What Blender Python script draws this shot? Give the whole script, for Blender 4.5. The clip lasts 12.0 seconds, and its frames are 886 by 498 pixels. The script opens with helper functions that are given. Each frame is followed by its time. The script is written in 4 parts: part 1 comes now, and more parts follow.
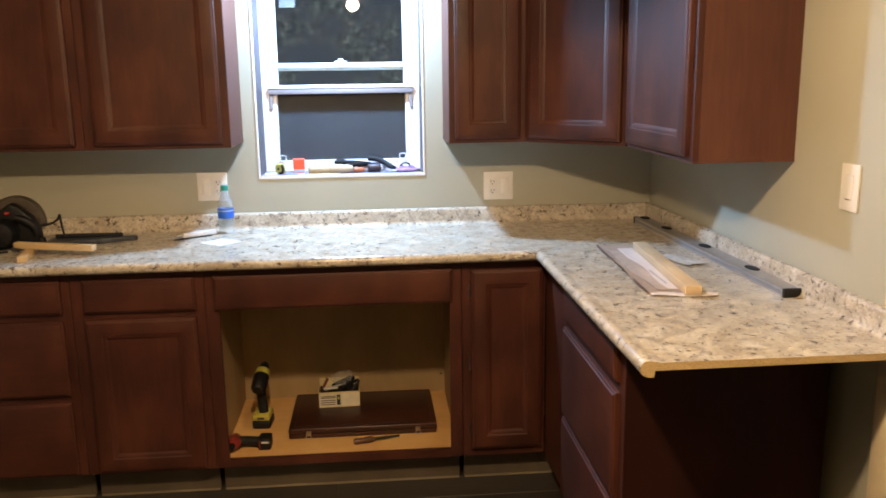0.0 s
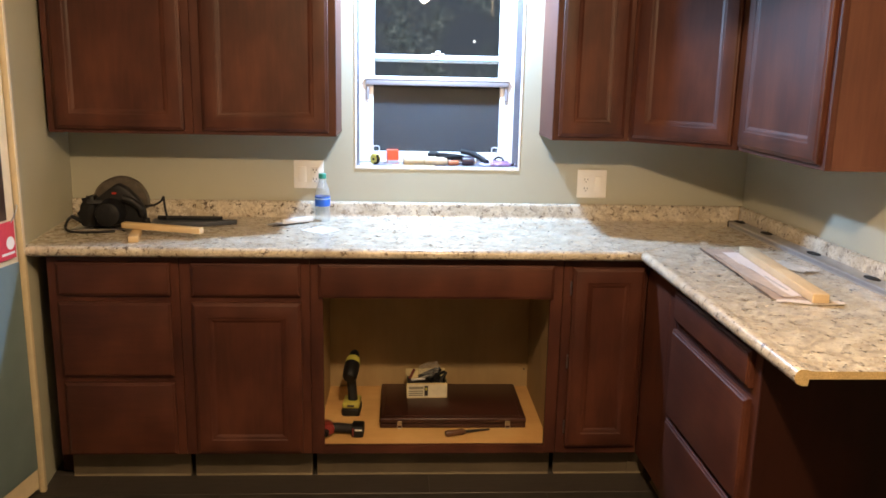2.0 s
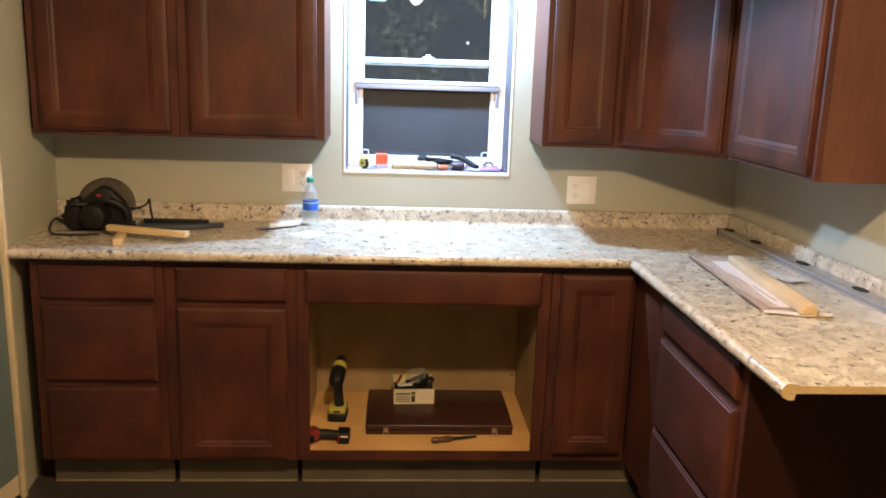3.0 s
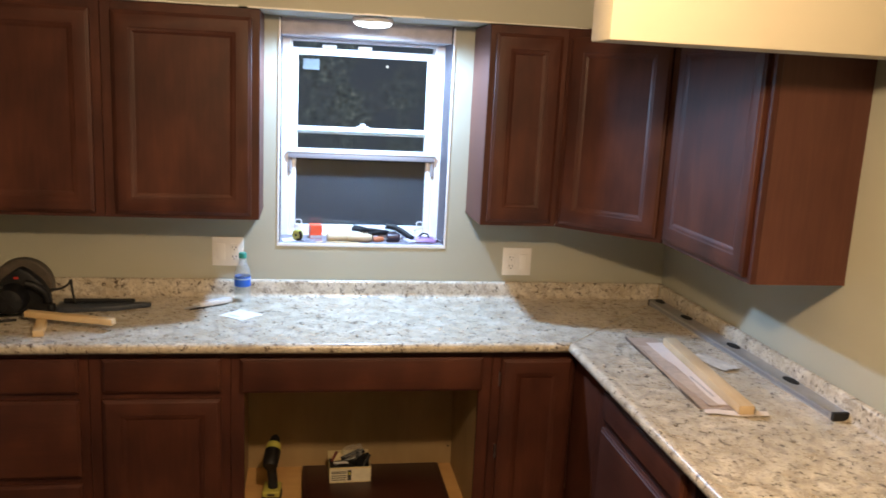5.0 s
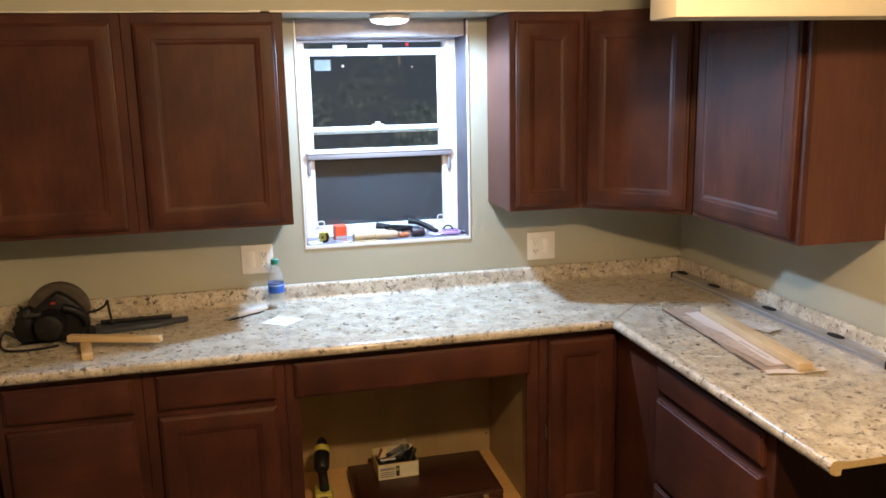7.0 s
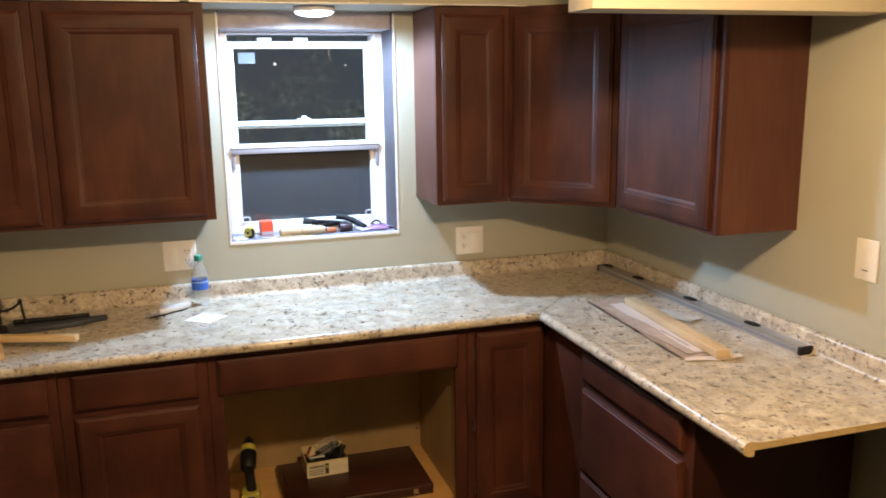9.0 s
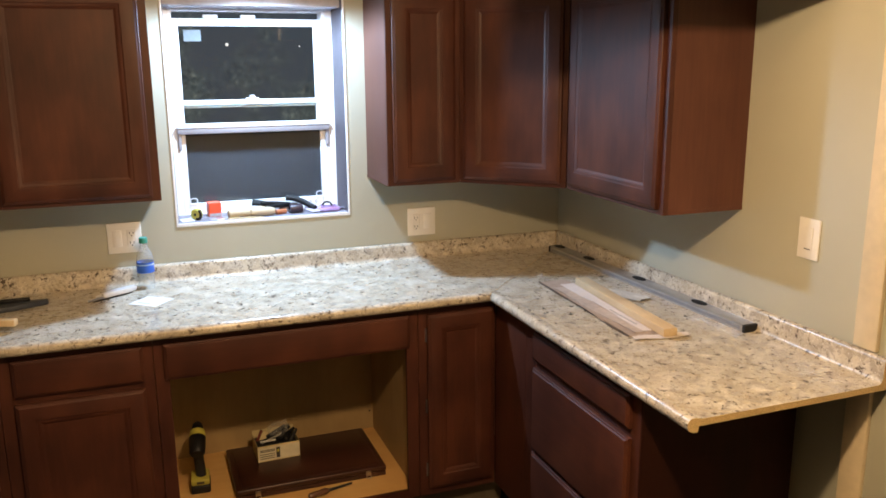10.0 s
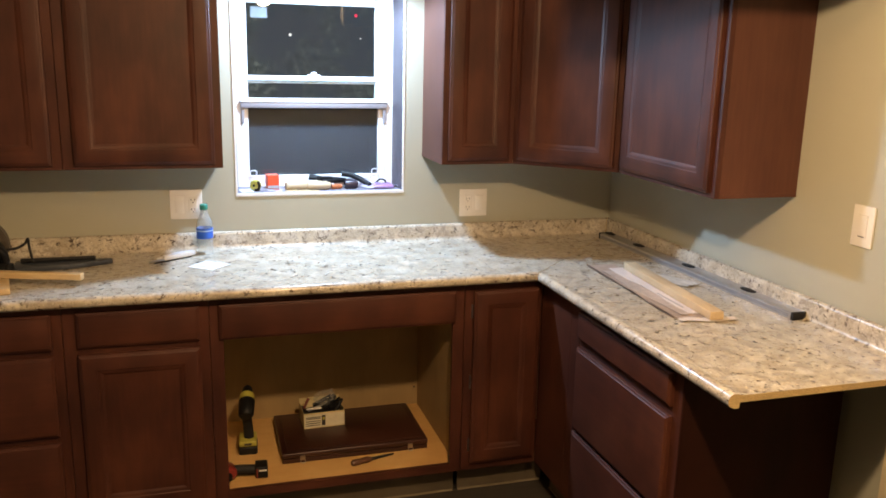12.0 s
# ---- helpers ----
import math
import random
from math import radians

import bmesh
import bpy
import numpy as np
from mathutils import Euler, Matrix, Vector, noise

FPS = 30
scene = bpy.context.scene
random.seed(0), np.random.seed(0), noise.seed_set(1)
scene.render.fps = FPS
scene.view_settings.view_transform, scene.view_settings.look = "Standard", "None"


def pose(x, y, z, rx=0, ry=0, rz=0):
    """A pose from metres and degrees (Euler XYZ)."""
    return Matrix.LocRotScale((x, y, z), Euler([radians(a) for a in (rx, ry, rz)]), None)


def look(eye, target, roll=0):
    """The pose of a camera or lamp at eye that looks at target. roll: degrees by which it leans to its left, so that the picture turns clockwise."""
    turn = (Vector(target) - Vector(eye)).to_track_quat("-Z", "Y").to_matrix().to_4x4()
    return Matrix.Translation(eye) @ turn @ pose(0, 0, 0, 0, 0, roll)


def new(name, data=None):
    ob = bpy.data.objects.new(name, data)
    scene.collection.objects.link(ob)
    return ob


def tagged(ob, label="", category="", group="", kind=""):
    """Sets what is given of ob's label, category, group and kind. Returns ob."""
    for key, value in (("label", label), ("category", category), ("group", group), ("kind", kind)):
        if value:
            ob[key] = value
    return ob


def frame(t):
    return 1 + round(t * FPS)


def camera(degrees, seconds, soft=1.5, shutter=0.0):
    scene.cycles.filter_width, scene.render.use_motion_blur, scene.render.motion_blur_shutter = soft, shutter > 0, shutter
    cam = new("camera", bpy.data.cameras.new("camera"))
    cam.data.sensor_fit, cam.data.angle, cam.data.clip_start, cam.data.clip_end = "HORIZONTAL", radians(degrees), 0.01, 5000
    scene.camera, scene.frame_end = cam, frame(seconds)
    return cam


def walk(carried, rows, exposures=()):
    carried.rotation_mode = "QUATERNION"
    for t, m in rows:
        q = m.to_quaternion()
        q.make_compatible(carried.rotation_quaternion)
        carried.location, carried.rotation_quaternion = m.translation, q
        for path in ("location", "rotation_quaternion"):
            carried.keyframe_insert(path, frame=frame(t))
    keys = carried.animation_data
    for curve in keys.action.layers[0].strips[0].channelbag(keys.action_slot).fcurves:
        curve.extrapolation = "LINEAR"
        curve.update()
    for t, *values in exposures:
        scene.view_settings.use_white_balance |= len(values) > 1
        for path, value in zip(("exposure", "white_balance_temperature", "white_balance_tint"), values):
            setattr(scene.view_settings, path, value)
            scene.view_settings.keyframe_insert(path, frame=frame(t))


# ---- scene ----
cam = camera(56.7, 12.0, soft=1.65, shutter=0.5)
PATH = [
    (0, (0.615, -3.49, 1.525), (0.774, -1.538, 1.118), -0.8),
    (0.5, (0.565, -3.492, 1.531), (0.683, -1.538, 1.121), -0.5),
    (1, (0.446, -3.473, 1.535), (0.55, -1.519, 1.121), 0.0),
    (1.5, (0.351, -3.472, 1.532), (0.453, -1.52, 1.106), 0.7),
    (2, (0.317, -3.476, 1.535), (0.424, -1.524, 1.109), 1.2),
    (2.5, (0.328, -3.476, 1.538), (0.436, -1.523, 1.122), 1.6),
    (2.7, (0.338, -3.469, 1.536), (0.445, -1.515, 1.121), 1.5),
    (4.3, (0.289, -3.382, 1.77), (0.615, -1.477, 1.255), 5.0),
    (4.5, (0.293, -3.377, 1.791), (0.627, -1.46, 1.327), 4.3),
    (5, (0.245, -3.357, 1.803), (0.575, -1.424, 1.409), 2.9),
    (5.5, (0.199, -3.338, 1.813), (0.432, -1.389, 1.429), 1.2),
    (6, (0.06, -3.313, 1.798), (0.355, -1.371, 1.422), -1.8),
    (6.5, (-0.053, -3.32, 1.795), (0.377, -1.408, 1.394), -1.4),
    (8.3, (-0.066, -3.331, 1.776), (0.384, -1.425, 1.367), -1.0),
    (8.5, (-0.059, -3.331, 1.776), (0.432, -1.436, 1.369), -1.0),
    (9, (-0.024, -3.333, 1.764), (0.562, -1.464, 1.357), -0.8),
    (9.5, (-0.005, -3.329, 1.76), (0.642, -1.485, 1.335), -0.6),
    (10, (0.004, -3.328, 1.751), (0.684, -1.501, 1.304), -0.4),
    (10.5, (-0.008, -3.342, 1.738), (0.653, -1.511, 1.28), -0.3),
    (11, (0.004, -3.364, 1.71), (0.633, -1.523, 1.245), 0.1),
    (11.5, (-0.007, -3.387, 1.697), (0.59, -1.536, 1.23), 0.6),
    (12, (-0.012, -3.391, 1.68), (0.55, -1.525, 1.231), 1.3),
]
walk(cam, [(t, look(eye, target, roll)) for t, eye, target, roll in PATH],
     exposures=[(0, 0.21, 6400, 13), (2.7, 0.46, 6500, 13), (4.5, 0.22, 6400, 13), (5.5, -0.12, 6300, 12),
                (6.5, 0.0, 6550, 12), (8.5, 0.09, 6800, 13), (9.5, 0.03, 6900, 13), (12, 0.13, 6950, 14)])

# ---------------------------------------------------------------- world and lights
world = bpy.data.worlds.new("night")
scene.world = world
world.use_nodes = True
world.node_tree.nodes["Background"].inputs[0].default_value = (0.020, 0.027, 0.032, 1)
world.node_tree.nodes["Background"].inputs[1].default_value = 0.9

LAMP = (0.485, -2.38, 2.125)      # warm ceiling lamp
PUCK = (0.480, -0.160, 2.026)   # cool LED disc under the soffit


def lamp(name, kind, where, power, colour, size):
    data = bpy.data.lights.new(name, kind)
    data.energy, data.color = power, colour
    data.shadow_soft_size = size
    if kind == "SPOT":
        data.spot_size, data.spot_blend = radians(179), 0.32
    ob = new(name, data)
    ob.matrix_world = pose(*where)
    return ob


lamp("warm_bulb", "POINT", LAMP, 93, (1.0, 0.70, 0.40), 0.045)
lamp("cool_led", "SPOT", (PUCK[0], PUCK[1], PUCK[2] - 0.045), 112, (0.43, 0.67, 1.0), 0.042)


# ---------------------------------------------------------------- materials
def material(name, rough=0.5, metal=0.0):
    m = bpy.data.materials.new(name)
    m.use_nodes = True
    p = m.node_tree.nodes["Principled BSDF"]
    p.inputs["Roughness"].default_value, p.inputs["Metallic"].default_value = rough, metal
    return m, m.node_tree, p


def node(tree, kind, **inputs):
    n = tree.nodes.new(kind)
    for key, value in inputs.items():
        n.inputs[key.replace("_", " ")].default_value = value
    return n


def coords(tree, scale=(1, 1, 1), kind="Object"):
    c, m = tree.nodes.new("ShaderNodeTexCoord"), tree.nodes.new("ShaderNodeMapping")
    m.inputs["Scale"].default_value = scale
    tree.links.new(c.outputs[kind], m.inputs["Vector"])
    return m.outputs["Vector"]


def noise_tex(tree, vec, scale, detail=4, rough=0.55):
    n = node(tree, "ShaderNodeTexNoise", Scale=scale, Detail=detail, Roughness=rough)
    tree.links.new(vec, n.inputs["Vector"])
    return n.outputs["Fac"]


def ramp(tree, fac, stops):
    r = tree.nodes.new("ShaderNodeValToRGB")
    e = r.color_ramp.elements
    while len(e) < len(stops):
        e.new(0.5)
    for el, (at, col) in zip(e, stops):
        el.position, el.color = at, (*col, 1)
    tree.links.new(fac, r.inputs["Fac"])
    return r.outputs["Color"]


def mix(tree, fac, a, b, how="MIX"):
    m = tree.nodes.new("ShaderNodeMix")
    m.data_type, m.blend_type = "RGBA", how
    if isinstance(fac, float):
        m.inputs[0].default_value = fac
    else:
        tree.links.new(fac, m.inputs[0])
    for sock, val in ((m.inputs[6], a), (m.inputs[7], b)):
        if isinstance(val, tuple):
            sock.default_value = (*val, 1)
        else:
            tree.links.new(val, sock)
    return m.outputs[2]


def bump(tree, p, height, strength=0.1, distance=0.001):
    b = node(tree, "ShaderNodeBump", Strength=strength, Distance=distance)
    tree.links.new(height, b.inputs["Height"])
    tree.links.new(b.outputs["Normal"], p.inputs["Normal"])


def plain(name, colour, rough=0.5, metal=0.0, vary=0.12, scale=40, relief=0.05):
    """A surface of one colour with fine wear and uneven gloss."""
    m, tr, p = material(name, rough, metal)
    v = coords(tr)
    a = noise_tex(tr, v, scale, 5)
    b = noise_tex(tr, v, scale * 0.12, 3)
    dark = tuple(c * (1 - vary) for c in colour)
    light = tuple(min(1, c * (1 + vary)) for c in colour)
    c1 = ramp(tr, a, [(0.3, dark), (0.7, light)])
    tr.links.new(mix(tr, 0.35, c1, ramp(tr, b, [(0.35, dark), (0.65, light)])), p.inputs["Base Color"])
    r = node(tr, "ShaderNodeMapRange", To_Min=max(0.02, rough - 0.07), To_Max=min(1, rough + 0.07))
    tr.links.new(b, r.inputs["Value"])
    tr.links.new(r.outputs["Result"], p.inputs["Roughness"])
    if relief:
        bump(tr, p, a, relief)
    return m


def wood(name, dark, mid, light, rough, grain=(9, 9, 0.9), blotch=2.2, coat=0.0, fine=7.0, spec=0.5, soft=0.72):
    """Wood with its grain along the local axis that has the smallest scale."""
    m, tr, p = material(name, rough)
    v = coords(tr, grain)
    info = tr.nodes.new("ShaderNodeObjectInfo")
    shift = tr.nodes.new("ShaderNodeVectorMath")
    shift.operation = "ADD"
    mul = node(tr, "ShaderNodeMath")
    mul.operation, mul.inputs[1].default_value = "MULTIPLY", 37.0
    tr.links.new(info.outputs["Random"], mul.inputs[0])
    tr.links.new(v, shift.inputs[0])
    tr.links.new(mul.outputs[0], shift.inputs[1])
    v = shift.outputs[0]
    g = noise_tex(tr, v, fine, 6, 0.65)
    streak = ramp(tr, g, [(0.30, dark), (0.52, mid), (0.75, light)])
    cl = noise_tex(tr, coords(tr, (1, 1, 0.6)), blotch * 2.2, 3, 0.5)
    cloud = ramp(tr, cl, [(0.34, dark), (0.50, mid), (0.67, light)])
    tr.links.new(mix(tr, soft, streak, cloud), p.inputs["Base Color"])
    r = node(tr, "ShaderNodeMapRange", To_Min=rough - 0.06, To_Max=rough + 0.08)
    tr.links.new(cl, r.inputs["Value"])
    tr.links.new(r.outputs["Result"], p.inputs["Roughness"])
    p.inputs["Coat Weight"].default_value, p.inputs["Coat Roughness"].default_value = coat, 0.22
    p.inputs["Specular IOR Level"].default_value = spec
    bump(tr, p, g, 0.12, 0.0006)
    return m


CH_D, CH_M, CH_L = (0.030, 0.0083, 0.0052), (0.061, 0.0172, 0.0096), (0.104, 0.0322, 0.0165)
CHERRY = wood("cherry_stain", CH_D, CH_M, CH_L, 0.52, spec=0.36, soft=0.72)
CHERRY_H = wood("cherry_stain_level", CH_D, CH_M, CH_L, 0.54, grain=(0.9, 9, 9), spec=0.36, soft=0.72)
CHERRY_SIDE = wood("cherry_veneer", (0.070, 0.0230, 0.0150), (0.094, 0.0330, 0.0210), (0.126, 0.0480, 0.0300), 0.54, spec=0.42, grain=(11, 11, 0.7), soft=0.55)
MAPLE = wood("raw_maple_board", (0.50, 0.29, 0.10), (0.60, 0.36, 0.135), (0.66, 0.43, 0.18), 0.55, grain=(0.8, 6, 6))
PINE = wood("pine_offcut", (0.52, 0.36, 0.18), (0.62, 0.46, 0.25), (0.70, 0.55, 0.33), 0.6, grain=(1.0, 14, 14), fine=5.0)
# same maple as the bottom board, with the cabinet's inner shade in its colour
SHADED_MAPLE = wood("shaded_maple_board", (0.34, 0.235, 0.108), (0.40, 0.280, 0.132), (0.46, 0.33, 0.160), 0.6, grain=(6, 6, 0.8))
KICK = wood("raw_toe_board", (0.085, 0.066, 0.042), (0.120, 0.093, 0.060), (0.155, 0.122, 0.080), 0.65, grain=(0.9, 8, 8))
CASEWOOD = wood("dark_walnut_lacquer", (0.024, 0.0075, 0.0055), (0.040, 0.0125, 0.0085), (0.056, 0.019, 0.0125), 0.40, grain=(0.8, 8, 8), coat=0.12)
# cherry veneer darkened so that the shade is in its colour
SHADED_VENEER = wood("shaded_veneer", (0.016, 0.0046, 0.0030), (0.025, 0.0070, 0.0044), (0.034, 0.0100, 0.0060), 0.55, spec=0.12)
SHOE = wood("toe_edge_strip", (0.20, 0.16, 0.10), (0.25, 0.20, 0.13), (0.30, 0.25, 0.17), 0.6, grain=(0.9, 8, 8))
HANDLEWOOD = wood("worn_tool_handle", (0.36, 0.27, 0.16), (0.50, 0.40, 0.26), (0.62, 0.52, 0.36), 0.5, grain=(1.0, 12, 12))


def wall_paint(name, colour, vary=0.05):
    m, tr, p = material(name, 0.62)
    v = coords(tr)
    peel = noise_tex(tr, v, 260, 3)
    wash = noise_tex(tr, v, 1.6, 4)
    tr.links.new(ramp(tr, wash, [(0.3, tuple(c * (1 - vary) for c in colour)), (0.7, tuple(c * (1 + vary) for c in colour))]), p.inputs["Base Color"])
    bump(tr, p, peel, 0.10, 0.0012)
    return m


SAGE = wall_paint("sage_green_wall_paint", (0.425, 0.422, 0.335))
CREAM = wall_paint("cream_ceiling_paint", (0.68, 0.63, 0.53))
BUFF = wall_paint("buff_header_paint", (0.54, 0.495, 0.375))
TAN = wall_paint("tan_back_wall_paint", (0.33, 0.285, 0.215))


def granite():
    """Speckled laminate: cream ground, grey-brown drifts, dark flecks and pale crystals."""
    m, tr, p = material("speckled_granite_laminate", 0.24)
    v = coords(tr)
    warp = node(tr, "ShaderNodeTexNoise", Scale=22.0, Detail=3.0)
    tr.links.new(v, warp.inputs["Vector"])
    off = tr.nodes.new("ShaderNodeVectorMath")
    off.operation, off.inputs[1].default_value = "MULTIPLY", (0.035, 0.035, 0.035)
    tr.links.new(warp.outputs["Color"], off.inputs[0])
    add = tr.nodes.new("ShaderNodeVectorMath")
    add.operation = "ADD"
    tr.links.new(v, add.inputs[0])
    tr.links.new(off.outputs[0], add.inputs[1])
    w = add.outputs[0]
    ground = ramp(tr, noise_tex(tr, w, 15, 5, 0.62), [(0.34, (0.44, 0.38, 0.29)), (0.50, (0.61, 0.56, 0.455)), (0.68, (0.76, 0.725, 0.645))])
    drift = noise_tex(tr, w, 30, 6, 0.72)
    c = mix(tr, ramp(tr, drift, [(0.49, (0, 0, 0)), (0.57, (0.85, 0.85, 0.85))]), ground, (0.31, 0.265, 0.205))
    c = mix(tr, ramp(tr, noise_tex(tr, w, 80, 4, 0.7), [(0.52, (0, 0, 0)), (0.62, (0.7, 0.7, 0.7))]), c, (0.35, 0.30, 0.23))
    spots = noise_tex(tr, w, 46, 6, 0.76)
    c = mix(tr, ramp(tr, spots, [(0.556, (0, 0, 0)), (0.606, (1, 1, 1))]), c, (0.095, 0.072, 0.055))
    cell = node(tr, "ShaderNodeTexVoronoi", Scale=110.0)
    tr.links.new(w, cell.inputs["Vector"])
    c = mix(tr, ramp(tr, cell.outputs["Distance"], [(0.10, (1, 1, 1)), (0.20, (0, 0, 0))]), c, (0.80, 0.78, 0.72))
    tr.links.new(c, p.inputs["Base Color"])
    r = node(tr, "ShaderNodeMapRange", To_Min=0.20, To_Max=0.34)
    tr.links.new(drift, r.inputs["Value"])
    tr.links.new(r.outputs["Result"], p.inputs["Roughness"])
    bump(tr, p, noise_tex(tr, v, 300, 2), 0.04, 0.0006)
    return m


GRANITE = granite()


def chipboard():
    m, tr, p = material("raw_particle_board", 0.8)
    v = coords(tr)
    a = noise_tex(tr, v, 320, 3, 0.7)
    tr.links.new(ramp(tr, a, [(0.3, (0.40, 0.27, 0.12)), (0.5, (0.58, 0.42, 0.20)), (0.75, (0.70, 0.54, 0.29))]), p.inputs["Base Color"])
    bump(tr, p, a, 0.3, 0.001)
    return m


CHIP = chipboard()
VINYL = plain("white_window_vinyl", (0.80, 0.80, 0.80), 0.32, vary=0.03)
PLATE = plain("white_plastic_plate", (0.78, 0.76, 0.70), 0.35, vary=0.03)
TRIM = plain("cream_gloss_trim", (0.66, 0.56, 0.38), 0.38, vary=0.10, scale=25)
PRIMER = plain("grey_primed_board", (0.074, 0.062, 0.072), 0.6, vary=0.20, scale=16)
RAWHEAD = plain("weathered_header_board", (0.46, 0.43, 0.44), 0.75, vary=0.22, scale=18)
RAIL_GREY = plain("grey_sash_rail", (0.26, 0.235, 0.24), 0.4, vary=0.08)
BLACK = plain("black_moulded_plastic", (0.007, 0.007, 0.008), 0.50, vary=0.25)
RUBBER = plain("black_rubber", (0.014, 0.014, 0.015), 0.6, vary=0.25)
VOID = plain("dark_slot", (0.004, 0.004, 0.004), 0.8, vary=0.1, relief=0)
STEEL = plain("brushed_steel", (0.55, 0.55, 0.56), 0.30, 1.0, vary=0.15, scale=60)
ALU = plain("grey_aluminium", (0.50, 0.50, 0.51), 0.36, 0.75, vary=0.12, scale=30)
BRASS = plain("nickel_latch", (0.50, 0.45, 0.37), 0.36, 1.0, vary=0.15)
for one in (BLACK, RUBBER):
    one.node_tree.nodes["Principled BSDF"].inputs["Specular IOR Level"].default_value = 0.28
YELLOW = plain("yellow_plastic", (0.44, 0.41, 0.075), 0.45, vary=0.12)
RED = plain("red_plastic", (0.45, 0.030, 0.015), 0.42, vary=0.15)
ORANGE = plain("orange_red_card", (0.75, 0.085, 0.030), 0.5, vary=0.08)
PURPLE = plain("purple_strap", (0.30, 0.19, 0.38), 0.5, vary=0.2)
PAPER = plain("white_paper", (0.78, 0.78, 0.76), 0.7, vary=0.05)
KRAFT = plain("brown_backing_sheet", (0.40, 0.31, 0.25), 0.6, vary=0.18)
CARTON = plain("yellow_white_carton", (0.66, 0.55, 0.30), 0.65, vary=0.10)
INK = plain("dark_print", (0.035, 0.030, 0.028), 0.6)
BLUE = plain("blue_label", (0.022, 0.120, 0.58), 0.4, vary=0.15)
TEALCAP = plain("green_bottle_cap", (0.030, 0.26, 0.20), 0.4)
TEAL = plain("blue_grey_panel", (0.150, 0.215, 0.230), 0.45, vary=0.12, scale=8)
DARKBROWN = plain("dark_brown_door", (0.035, 0.016, 0.010), 0.45, vary=0.25)
PINKRED = plain("red_paper", (0.60, 0.045, 0.070), 0.55, vary=0.12)
SCREEN = plain("grey_insect_screen", (0.0105, 0.0130, 0.0185), 0.75, vary=0.20, scale=200)
NIGHT = plain("night_ground", (0.020, 0.022, 0.018), 0.9, vary=0.5, scale=3)


def floor_mat():
    m, tr, p = material("dark_plank_floor", 0.42)
    info = tr.nodes.new("ShaderNodeObjectInfo")
    v = coords(tr, (1.2, 10, 10))
    a = noise_tex(tr, v, 6, 6, 0.65)
    c = ramp(tr, a, [(0.3, (0.018, 0.015, 0.013)), (0.7, (0.062, 0.052, 0.044))])
    c = mix(tr, 0.5, c, ramp(tr, info.outputs["Random"], [(0.0, (0.020, 0.017, 0.015)), (1.0, (0.064, 0.055, 0.047))]))
    tr.links.new(c, p.inputs["Base Color"])
    bump(tr, p, a, 0.15, 0.001)
    return m


FLOOR = floor_mat()


def glass(name, colour, rough=0.0, ior=1.45):
    m, tr, p = material(name, rough)
    p.inputs["Base Color"].default_value = (*colour, 1)
    p.inputs["Transmission Weight"].default_value = 1.0
    p.inputs["IOR"].default_value = ior
    return m


def night_view():
    """Dim garden far outside: dark foliage with faint paler leaves."""
    m, tr, p = material("night_garden", 1.0)
    v = coords(tr)
    a = noise_tex(tr, v, 1.1, 3)
    b = noise_tex(tr, v, 7.0, 6, 0.7)
    leaf = ramp(tr, b, [(0.42, (0.012, 0.016, 0.018)), (0.56, (0.030, 0.038, 0.038)), (0.72, (0.075, 0.085, 0.080))])
    c = mix(tr, ramp(tr, a, [(0.40, (0, 0, 0)), (0.62, (1, 1, 1))]), (0.017, 0.022, 0.029), leaf)
    tr.links.new(c, p.inputs["Emission Color"])
    # the bluish glow also carries the room's hazy reflection in the pane
    p.inputs["Emission Strength"].default_value = 2.8
    p.inputs["Base Color"].default_value = (0.01, 0.01, 0.01, 1)
    return m


GARDEN = night_view()
PANE = glass("window_glass", (0.93, 0.97, 0.97))
PET = plain("clear_ribbed_plastic", (0.55, 0.66, 0.74), 0.12, vary=0.1)
PET.node_tree.nodes["Principled BSDF"].inputs["Alpha"].default_value = 0.22
FILM = plain("milky_wrap_film", (0.75, 0.75, 0.72), 0.18, vary=0.1)
FILM.node_tree.nodes["Principled BSDF"].inputs["Alpha"].default_value = 0.11


def glowing(name, colour, strength):
    m, tr, p = material(name)
    p.inputs["Emission Color"].default_value = (*colour, 1)
    p.inputs["Emission Strength"].default_value = strength
    return m


LED = glowing("led_diffuser", (0.85, 0.93, 1.0), 9)
BULB = glowing("warm_glass_bulb", (1.0, 0.72, 0.42), 12)
FARLIGHT = glowing("far_lamp", (0.95, 0.97, 1.0), 1.2)
FARRED = glowing("far_red_lamp", (1.0, 0.03, 0.10), 1.2)


# ---------------------------------------------------------------- mesh helpers
def mesh(name, bm, mat, smooth=0):
    """Ends a bmesh: faces outwards, smooth below that angle."""
    bmesh.ops.recalc_face_normals(bm, faces=bm.faces)
    me = bpy.data.meshes.new(name)
    bm.to_mesh(me)
    bm.free()
    for one in mat if isinstance(mat, (list, tuple)) else (mat,):
        me.materials.append(one)
    if smooth:
        for f in me.polygons:
            f.use_smooth = True
        me.set_sharp_from_angle(angle=radians(smooth))
    return me


def part(name, bm, mat, parent=None, label="", m=None, smooth=35):
    """ONE mesh object, under a thing or a part. Its place is in the parent's space."""
    ob = new(name, mesh(name, bm, mat, smooth))
    ob.parent = parent
    if m is not None:
        ob.matrix_basis = m
    if label:
        tagged(ob, label)
    return ob


def thing(name, m, label, category, group="", kind=""):
    ob = new(name)
    ob.empty_display_size = 0.05
    ob.matrix_basis = m
    return tagged(ob, label, category, group, kind)


def structure(name, bm, mat, label, category, smooth=35):
    return tagged(part(name, bm, mat, smooth=smooth), label, category, kind="structure")


